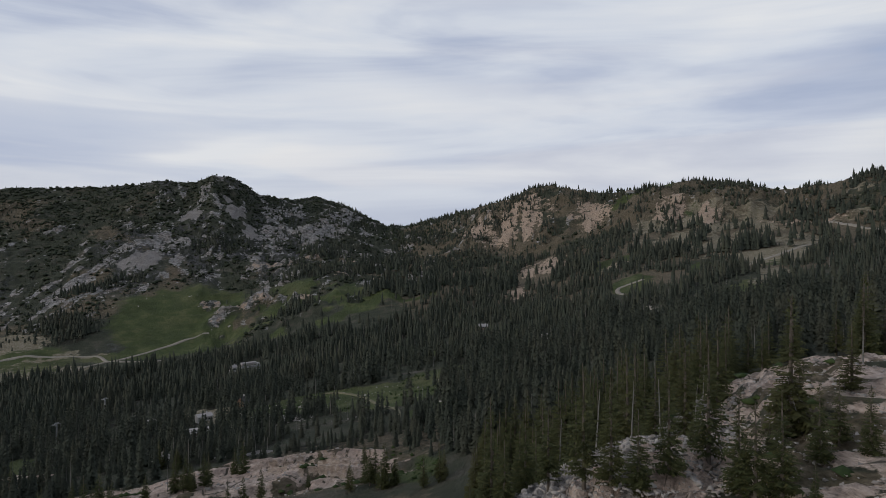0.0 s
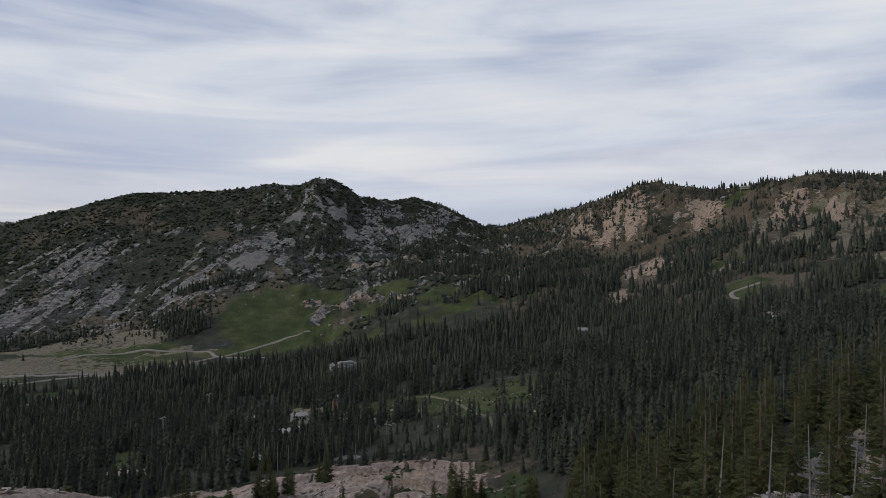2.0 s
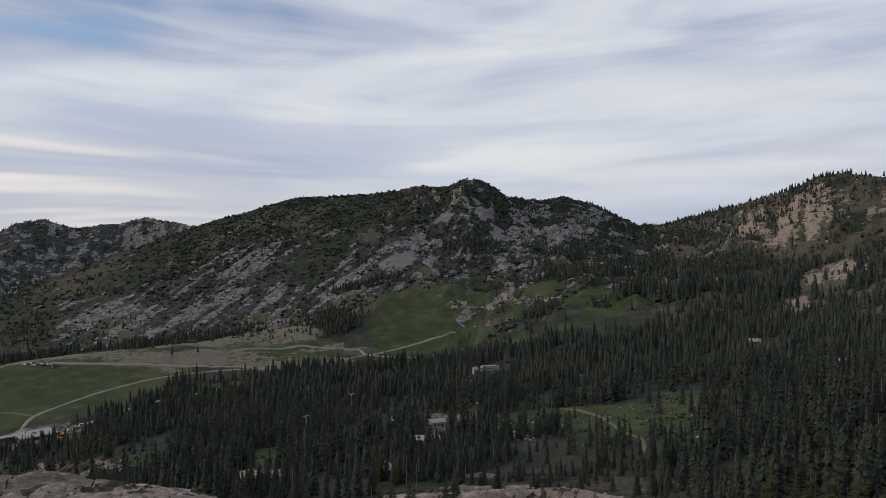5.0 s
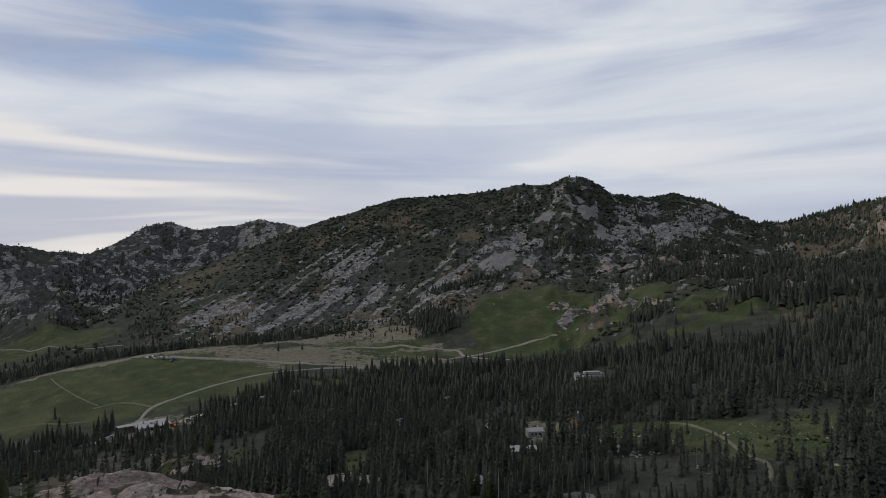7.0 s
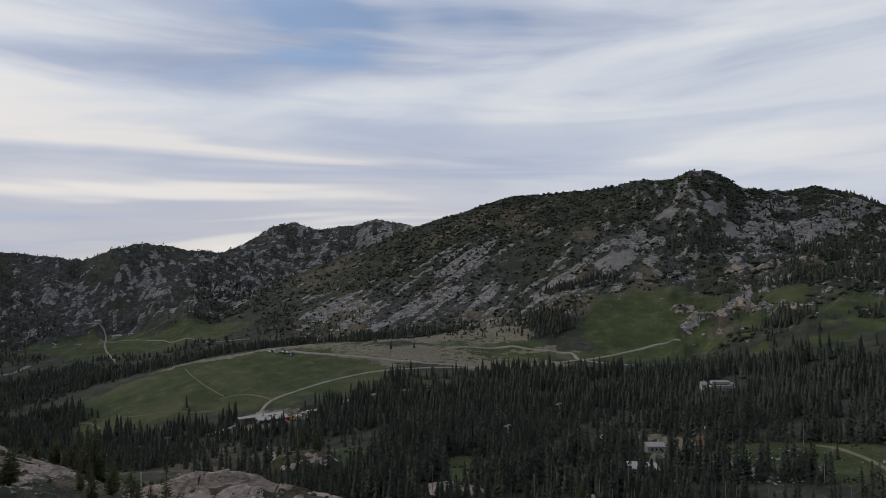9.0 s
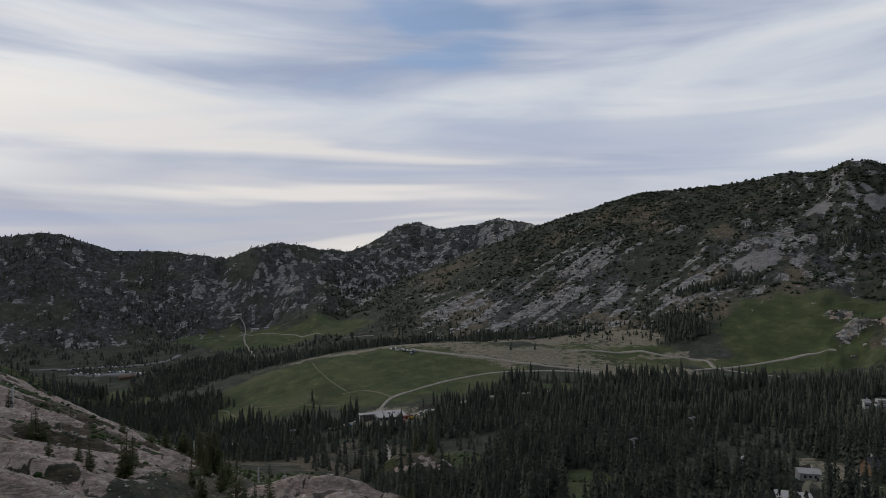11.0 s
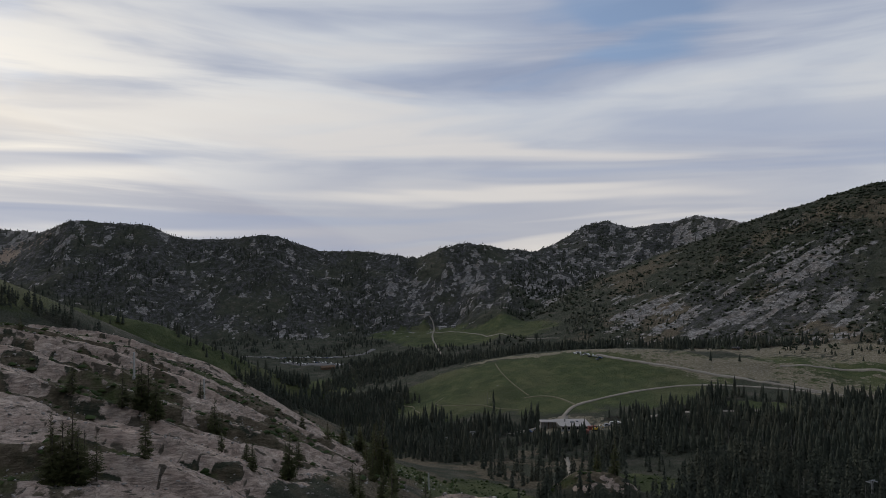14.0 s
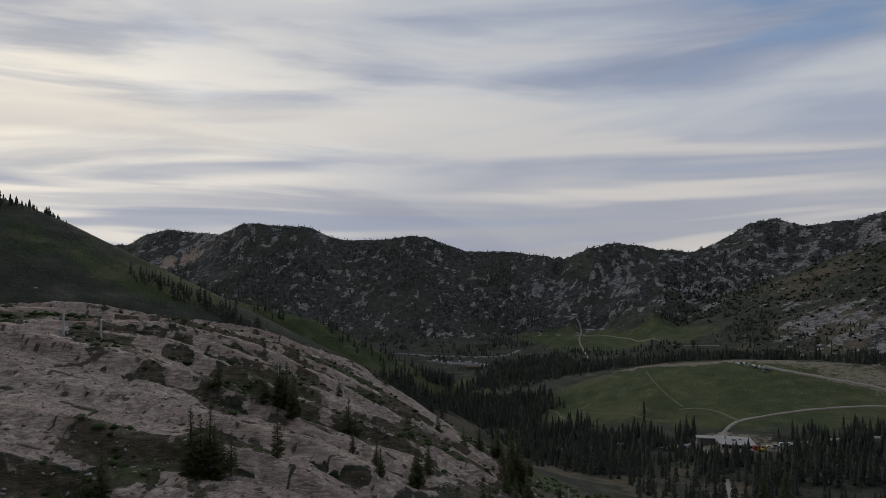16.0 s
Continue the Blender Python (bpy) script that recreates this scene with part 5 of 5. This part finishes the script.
SLOPE_FIRS = [(-15.6, 75, 12.6), (-20.2, 72, 8.5), (-22.7, 74, 10.2), (-25.8, 80, 13.1), (-28.1, 74, 10.3), (-29.3, 73, 9.7), (-31.2, 73, 10.2), (-33.8, 82, 8.2), (-35.1, 87, 7.3), (-37.1, 83, 7.3), (-12.5, 82, 9.7), (-33.5, 70, 3.6), (-17.9, 73, 10.7),
              (-12.0, 130, 16), (-10.0, 132, 15), (-8.0, 138, 14), (-5.9, 144, 11), (-14.9, 128, 15), (-23.9, 116, 13), (-26.5, 112, 12), (-29.8, 128, 8), (-17.8, 124, 13),
              (-21.6, 111, 13), (-19.0, 101, 9), (-10.5, 96, 12), (-8.6, 92, 9), (-6.8, 98, 11), (-35.9, 104, 9), (-32.4, 96, 6), (-24.6, 84, 4), (-30.3, 87, 4)]
CLUMPS = [(64.8, 174, 5, 1.6), (66.2, 215, 7, 2.6), (55.2, 272, 4, 2.5), (63.0, 226, 2, 1.5), (56.4, 213, 2, 1.2), (2.2, 186, 4, 2.5), (17.8, 204, 3, 2.5), (47.8, 210, 3, 2.5), (58.5, 318, 4, 5), (30, 200, 6, 5), (27, 203, 5, 5), (24, 206, 3, 4), (19.5, 204, 2, 3), (-1.5, 176, 3, 5), (21.4, 270, 4, 2.2), (20.2, 266, 3, 2.5)]
spots = [(*from_polar(a, r), h * (1.2 if a > 40 else 1.0)) for a, r, h in LONE_FIRS + LONE_FIRS_2 + SLOPE_FIRS]
for a, r, n, d in CLUMPS:
    x, y = from_polar(a, r)
    spots += [(x + rng.normal(0, d), y + rng.normal(0, d), rng.uniform(6, 11)) for _ in range(n)]
fx, fy = sow(rng, -44, 0, 92, 192, 22)
keep = (rng.uniform(0, 1, len(fx)) < (0.62 * forest_share(fx, fy) + 0.12 * (polar(fx, fy)[0] < -5)) * np.where(polar(fx, fy)[0] < -26, 0.3, 1.0))
spots += [(a, b, rng.uniform(8, 18)) for a, b in zip(fx[keep], fy[keep])]
fx, fy = sow(rng, 1, 66, 165, 330, 130)
keep = (rng.uniform(0, 1, len(fx)) < np.where(rock_near(fx, fy) > 0.5, 0.10, 0.34)) & (polar(fx, fy)[1] < np.where(polar(fx, fy)[0] > 34, 330, NEAR_REACH + 6))
spots += [(a, b, rng.uniform(3.5, 10)) for a, b in zip(fx[keep], fy[keep])]
print("single firs", len(spots))
for i, (a, b, h) in enumerate(spots[:370]):
    h = h * 1.12
    w = h * rng.uniform(1.1, 1.5)
    tree = copy_thing(KINDS[i % 5], pose(a, b, level(a, b) - 0.15, 0, 0, rng.uniform(0, 360)))
    tree.scale = (w, w, h)
for tree in KINDS:
    for o in (*tree.children, tree):
        bpy.data.objects.remove(o)

# ---- bare dead trees on the near slope
def dead_tree(at, h, tilt, yaw, seed):
    rg = random.Random(seed)
    tree = thing("dead_tree", at, "bare grey dead fir leaning over the rubble", "dead tree", "dead trees on the slope", yaw)
    top = Vector((h * math.sin(radians(tilt)), 0, h * math.cos(radians(tilt))))
    part("trunk", tube(bmesh.new(), (0, 0, -0.3), top, 0.13, 0.03, 6), DEADWOOD, tree)
    for k in range(9):
        s, a = 0.3 + 0.07 * k, rg.uniform(0, 6.28)
        p = top * s
        l = 1.1 * (1.15 - s) * rg.uniform(0.5, 1.2)
        part("branch", tube(bmesh.new(), p, p + Vector((l * math.cos(a), l * math.sin(a), rg.uniform(-0.3, 0.15))), 0.03, 0.01, 4), DEADWOOD, tree)


for i, (a, r, h, tilt) in enumerate([(-24.6, 96, 9, 4), (-25.2, 99, 10, 7), (-24.0, 101, 8, 3), (-22.0, 84, 8, 2), (-32.6, 92, 7, 14), (-27.0, 84, 6, 20), (-36.6, 118, 7, 2), (-19.6, 86, 8, 5),
                                     (-13.4, 83, 8, 3), (-16.6, 92, 9, 4), (2.6, 183, 8, 3), (5.4, 188, 7, 5), (20.4, 206, 8, 3)]):
    dead_tree(spot(a, r), h, tilt, 40.0 * i, i)

# ---- boulders on the rock slopes: many, past counting ----
ico = bmesh.new()
bmesh.ops.create_icosphere(ico, subdivisions=1, radius=0.5)
stone_v = np.array([v.co[:] for v in ico.verts])
stone_f = np.array([[v.index for v in f.verts] for f in ico.faces])
ico.free()
vs, fs, base = [], [], 0
for az0, az1, r0, r1, n, size in ((-28, -6, 62, 112, 5200, 0.5), (-38, -28, 62, 126, 700, 0.5), (53, 90, 120, 340, 6500, 0.5), (2, 32, 190, 240, 260, 0.9), (34, 52, 205, 260, 400, 0.8), (8, 16, 335, 395, 500, 0.9), (-4, 10, 310, 400, 160, 0.8)):
    az, r = rng.uniform(az0, az1, n), rng.uniform(r0, r1, n)
    x, y = from_polar(az, r)
    d = size * (0.35 + 1.3 * rng.uniform(0, 1, n) ** 4)
    v, f = scatter(stone_v * np.array((1.0, 0.8, 0.7)), stone_f, np.stack([x, y, height(x, y) + 0.1 * d], -1), d, d * rng.uniform(0.9, 1.6, n), rng.uniform(0, 6, n), rng, 0.15)
    vs.append(v), fs.append(f + base)
    base += len(v)
rubble = tagged(new("boulders"), "pale grey boulders and rubble strewn over the rock slopes", "boulders", kind="stuff")
joined("loose_stones", np.concatenate(vs), np.concatenate(fs), BOULDER, rubble)["kind"] = "stuff"

# low plants in the hollows of the near rock
fx, fy = sow(rng, -36, 95, 75, 380, 9)
g, bare, rock, tan, scree = cover_at(fx, fy)
keep = (rock < 0.3) & (rock_near(fx, fy) > 0.25) & (rng.uniform(0, 1, len(fx)) < 0.8)
fx, fy = fx[keep], fy[keep]
h = rng.uniform(0.35, 1.3, len(fx))
v, f = scatter(bush, bush_faces, np.stack([fx, fy, height(fx, fy) - 0.15], -1), h, h * rng.uniform(1.4, 3.0, len(fx)), rng.uniform(0, 6, len(fx)), rng, 0.08)
plants = tagged(new("alpine_plants"), "low dark green plants in hollows of the rock", "low plants", kind="stuff")
joined("plant_clumps", v, f, WILLOW, plants)["kind"] = "stuff"
print("plants", len(fx))


# ---- houses ----
def windows(parent, xs, y, z, w, h):
    for x in xs:
        win = part("window", boxed(x - w / 2 - 0.1, y - 0.06, z - 0.1, x + w / 2 + 0.1, y + 0.06, z + h + 0.1), WHITE, parent)
        part("pane", boxed(x - w / 2, y - 0.09, z, x + w / 2, y + 0.09, z + h), GLASS, win)


def cabin(at, yaw, l, w, h, rise, wall, roof, label, openings=3):
    c = thing("cabin", at, label, "cabin", yaw=yaw)
    part("wall", gable_wall(bmesh.new(), -l / 2, -w / 2, l / 2, w / 2, -2.0, h, rise), wall, c)
    part("roof", gable(bmesh.new(), -l / 2, -w / 2, l / 2, w / 2, h, rise), roof, c)
    windows(c, [(-l / 2) + l * (k + 1) / (openings + 1) for k in range(openings)], -w / 2, h * 0.45, 0.9, 1.1)
    part("door", boxed(l * 0.30, -w / 2 - 0.08, 0.0, l * 0.30 + 0.95, -w / 2 + 0.02, 2.05), ROOF_DARK, c)
    part("chimney", boxed(l * 0.2, 0.3, h, l * 0.2 + 0.7, 1.0, h + rise + 1.0), CONCRETE, c)
    return c


for a, r, l, w, h, rise, wall, roof, off, label in (
        (17.6, 392, 9.5, 7, 4.2, 1.4, CONCRETE, ROOF_PALE, 20, "grey two-storey cabin with a pale roof among firs"),
        (21.6, 414, 4.5, 3.5, 2.8, 0.8, WHITE, ROOF_PALE, 10, "small white hut with a pale roof in the forest"),
        (20.8, 281, 6.5, 5, 3.4, 1.6, CONCRETE, ROOF_PALE, 62, "grey shed with a steep pale roof among firs"),
        (14.4, 408, 7, 6, 5.2, 3.4, WOOD, ROOF_DARK, 55, "steep brown timber cabin with a dark roof"),
        (-6.7, 590, 9, 7, 3.4, 2.2, WOOD, ROOF_PALE, 5, "timber cabin with a pale roof high in the forest"),
        (-18.3, 378, 8, 7, 4.2, 2.8, WOOD, ROOF_DARK, 30, "dark timber cabin with a steep roof"),
        (-12.2, 455, 6.5, 5, 3.6, 1.4, WHITE, ROOF_PALE, -15, "small white cabin beside a dirt road"),
        (15.6, 590, 6, 5, 5.0, 2.4, WHITE, ROOF_PALE, -10, "white gabled house at the forest lifts"),
        (15.2, 612, 5, 5, 5.5, 2.0, WHITE, ROOF_PALE, 30, "white gabled house at the forest lifts"),
        (39.1, 868, 9, 5, 2.8, 1.2, WOOD, ROOF_DARK, 5, "brown shed on the pale hill crest"),
        (63.6, 1330, 16, 9, 4.0, 2.0, WHITE, ROOF_PALE, 10, "white building beside the distant road"),
        (65.0, 1370, 12, 8, 4.0, 2.0, CONCRETE, ROOF_PALE, -10, "grey building beside the distant road"),
        (72.4, 1022, 24, 9, 3.6, 2.4, WOOD, WOOD, 12, "long low building with a brown roof by the car park"),
        (62.6, 1300, 9, 7, 3.5, 1.6, WHITE, ROOF_PALE, 0, "white building beside the distant road")):
    cabin(spot(a, r), a + off, l * 0.85, w * 0.85, h * 0.85, rise * 0.85, wall, roof, label)


def flat_house(at, yaw):
    c = thing("flat_roofed_house", at, "low dark house with a bright flat roof", "house", yaw=yaw)
    part("wall", boxed(-5.5, -4, -2, 5.5, 4, 3.6), WOOD, c)
    part("roof", boxed(-6.2, -4.7, 3.6, 6.2, 4.7, 4.1, edge=0.05), ROOF_PALE, c)
    windows(c, (-3.5, -1.2, 1.2, 3.5), -4, 1.2, 1.3, 1.3)
    part("door", boxed(4.3, -4.08, 0, 5.2, -3.98, 2.05), ROOF_DARK, c)


flat_house(spot(18.0, 346), 30)


def base_lodge(at, yaw):
    """The long low lodge with a stepped flat roof."""
    c = thing("base_lodge", at, "long low ski lodge with pale flat roofs", "lodge", yaw=yaw)
    c.scale = (0.82, 0.82, 0.9)
    part("lower_wall", boxed(-15, -12, -6, 15, 13, 1.0), CONCRETE, c)
    part("upper_wall", boxed(-14, -9, 1.0, 12, 12.5, 4.0), CONCRETE, c)
    part("roof", boxed(-16, -11, 4.0, 13, 14, 4.6, edge=0.08), ROOF_PALE, c, "wide pale flat roof")
    part("roof", boxed(-31, 3, 4.2, -15.6, 11, 4.8, edge=0.08), ROOF_PALE, c, "long pale canopy roof")
    part("roof", boxed(5, -21, 0.6, 16, -11.6, 1.1, edge=0.08), ROOF_PALE, c, "low pale terrace roof")
    part("terrace_wall", boxed(5.5, -20.5, -6, 15.5, -12.1, 0.6), CONCRETE, c)
    for k in range(5):
        part("post", boxed(-30.5 + 3.4 * k, 3.4, -5, -30.1 + 3.4 * k, 3.8, 4.2), WOOD, c)
    part("canopy_wall", boxed(-30, 7, -5, -16, 10.6, 4.2), CONCRETE, c)
    windows(c, [-12.5 + 2.6 * k for k in range(9)], -9, 1.4, 1.9, 1.8)
    windows(c, [-13 + 3.2 * k for k in range(6)], -12, -2.4, 2.0, 1.9)
    part("railing", boxed(-15, -12, 1.0, 15, -11.9, 2.0), STEEL, c)
    part("roof_unit", boxed(-4, 0, 4.6, -1, 2.5, 5.9, edge=0.05), STEEL, c)
    part("roof_unit", boxed(2, 3, 4.6, 4, 5, 5.6, edge=0.05), STEEL, c)
    part("chimney", boxed(-9, 4, 4.6, -7.8, 5.2, 7.1), CONCRETE, c)


x, y, z = spot(48.7, 562)
base_lodge((x, y, z - 1.2), 68)


def excavator(at, yaw):
    c = thing("excavator", at, "yellow excavator with its arm raised beside the lodge", "excavator", yaw=yaw)
    for s in (-1, 1):
        part("track", boxed(-2.0, s * 1.1 - 0.3, 0, 2.0, s * 1.1 + 0.3, 0.9, edge=0.25), TYRE, c)
    part("cab_body", boxed(-1.8, -1.2, 0.9, 1.4, 1.2, 2.2, edge=0.15), YELLOW, c)
    part("cab", boxed(0.2, 0.1, 2.2, 1.4, 1.15, 3.2, edge=0.1), GLASS, c)
    part("boom", tube(bmesh.new(), (1.2, -0.3, 1.8), (4.6, -0.3, 5.2), 0.32, 0.22), YELLOW, c)
    part("arm", tube(bmesh.new(), (4.6, -0.3, 5.2), (6.8, -0.3, 3.4), 0.22, 0.16), YELLOW, c)
    part("bucket", boxed(6.3, -0.8, 2.5, 7.3, 0.2, 3.4, edge=0.1), STEEL, c)


excavator(spot(47.0, 548), 30)


def site_container(at, yaw, mat, label):
    c = thing("site_container", at, label, "container", "containers beside the lodge", yaw)
    part("container_body", boxed(-3, -1.22, 0, 3, 1.22, 2.6, edge=0.04), mat, c)
    for k in range(9):
        part("rib", boxed(-2.7 + 0.65 * k, -1.28, 0.15, -2.5 + 0.65 * k, -1.22, 2.45), mat, c)
    part("container_door", boxed(3.0, -1.1, 0.15, 3.06, 1.1, 2.45), STEEL, c)


site_container(spot(47.6, 540), 20, RED, "red steel container in the lodge yard")
site_container(spot(47.3, 553), 75, RED, "red steel container in the lodge yard")


def vehicle(paint, tall, label):
    c = thing("parked_car", (0, 0, -500), label, "car", "parked cars")
    body = bmesh.new()
    side = [(-2.2, 0.35), (2.2, 0.35), (2.25, 0.85), (1.2, 1.0), (0.7, 1.55 * tall), (-1.7, 1.6 * tall), (-2.2, 1.0)]
    a, b = [[body.verts.new((x, y, z)) for x, z in side] for y in (-0.9, 0.9)]
    body.faces.new(a)
    body.faces.new(b[::-1])
    for k in range(len(side)):
        body.faces.new((a[k], b[k], b[(k + 1) % 7], a[(k + 1) % 7]))
    part("body", body, paint, c)
    for s in (-1, 1):
        part("side_window", boxed(-1.5, s * 0.91 - 0.02, 1.05, 0.6, s * 0.91 + 0.02, 1.42 * tall), GLASS, c)
        for x in (-1.35, 1.35):
            part("wheel", tube(bmesh.new(), (x, s * 0.72, 0.34), (x, s * 0.95, 0.34), 0.34, 0.34, 10), TYRE, c)
    return c


FLEET = [vehicle(CARS[0], 1.0, "white car parked on gravel"), vehicle(CARS[1], 1.15, "grey car parked on gravel"), vehicle(CARS[2], 1.0, "dark car parked on gravel"), vehicle(CARS[0], 1.35, "white van parked on gravel"), vehicle(CARS[3], 1.1, "blue car parked on gravel")]
lots = [(50.5 - 0.21 * k, 781 - 2.4 * k + 7 * (k * k % 3), 20 + 31 * (k * 2 % 5)) for k in range(11)]
lots += [(46.6 - 0.35 * k, 556 + 3.2 * k, 60) for k in range(4)]
lots += [(78.2 - 0.32 * k, 1098 - 0.3 * k, 70) for k in range(20)]
lots += [(71.5 + 0.25 * k, 1039 + 2.4 * k + 5 * (k % 2), 20) for k in range(10)] + [(74.2 + 0.25 * k, 1056 + 1.5 * k - 6 * (k % 2), 20) for k in range(8)]
lots += [(51.5, 552, 40), (52.0, 548, 40), (52.6, 541, 40)]
for i, (a, r, yaw) in enumerate(lots):
    x, y, z = spot(a, r)
    copy_thing(FLEET[(0, 1, 3, 0, 1, 0, 2, 3, 0, 1, 4)[i % 11]], pose(x, y, z + 0.45, 0, 0, yaw))
for c in FLEET:
    for o in (*c.children, c):
        bpy.data.objects.remove(o)


# ---- poles and lift towers ----
def marker_pole(at, h, label):
    c = thing("marker_pole", at, label, "pole", "pale poles on the rock")
    part("footing", tube(bmesh.new(), (0, 0, -0.6), (0, 0, 0.25), 0.5, 0.42, 10), CONCRETE, c)
    part("shaft", tube(bmesh.new(), (0, 0, 0.2), (0, 0, h), 0.34, 0.30, 10), WHITE, c)
    part("cap", tube(bmesh.new(), (0, 0, h), (0, 0, h + 0.12), 0.30, 0.22, 10), STEEL, c)


for a, r, h in ((83.0, 219, 6.6), (80.9, 223, 6.0), (70.4, 245, 7.2), (67.0, 261, 6.6), (61.2, 400, 9.5), (53.2, 300, 6)):
    marker_pole(spot(a, r), h, "pale steel pole standing on bare rock")


def lift_tower(at, h, yaw, label="grey steel ski lift tower with a crossarm"):
    c = thing("lift_tower", at, label, "lift tower", "ski lift towers", yaw)
    part("shaft", tube(bmesh.new(), (0, 0, -1), (0, 0, h), 0.24, 0.17, 10), STEEL, c)
    part("crossarm", boxed(-1.9, -0.15, h - 0.35, 1.9, 0.15, h, edge=0.03), STEEL, c)
    for s in (-1, 1):
        part("wheel_train", boxed(s * 1.75 - 0.15, -1.2, h - 0.75, s * 1.75 + 0.15, 1.2, h - 0.4, edge=0.05), STEEL, c)
        part("brace", tube(bmesh.new(), (0, 0, h - 2.2), (s * 1.4, 0, h - 0.35), 0.07, 0.09, 6), STEEL, c)
    part("ladder", boxed(-0.2, -0.55, 0.5, 0.2, -0.47, h - 0.6), STEEL, c)


for a, r, h in ((60.3, 505, 8), (58.1, 514, 8), (56.2, 528, 8)):
    lift_tower(spot(a, r), h, a + 10)
for a, r, h in ((28.3, 395, 13), (25.0, 455, 15), (-20.8, 1086, 8)):
    lift_tower(spot(a, r), h, a + 60)


def lift_station(at, yaw, label):
    c = thing("lift_station", at, label, "lift station", yaw=yaw)
    part("deck", boxed(-9, -3.5, 4.6, 9, 3.5, 5.1, edge=0.04), CONCRETE, c)
    for x in (-8, -2.7, 2.7, 8):
        for y in (-3, 3):
            part("column", boxed(x - 0.22, y - 0.22, -2, x + 0.22, y + 0.22, 4.6), STEEL, c)
    part("engine_housing", boxed(-8, -2.2, 6.8, 6, 2.2, 9.0, edge=0.3), ROOF_PALE, c)
    for x in (-6, 4):
        part("mast", boxed(x - 0.3, -0.5, 5.1, x + 0.3, 0.5, 6.8), STEEL, c)
    part("operator_hut", boxed(6.3, -2.5, 5.1, 8.7, 0.5, 7.8, edge=0.05), WHITE, c)
    part("railing", boxed(-9, -3.5, 5.1, 9, -3.42, 6.1), STEEL, c)


lift_station(spot(13.9, 594), 14 + 25, "raised lift station with a pale concrete deck among firs")
lift_station((*spot(-19.6, 1092)[:2], spot(-19.6, 1092)[2] - 3), -10, "small lift station on the grassy crest")
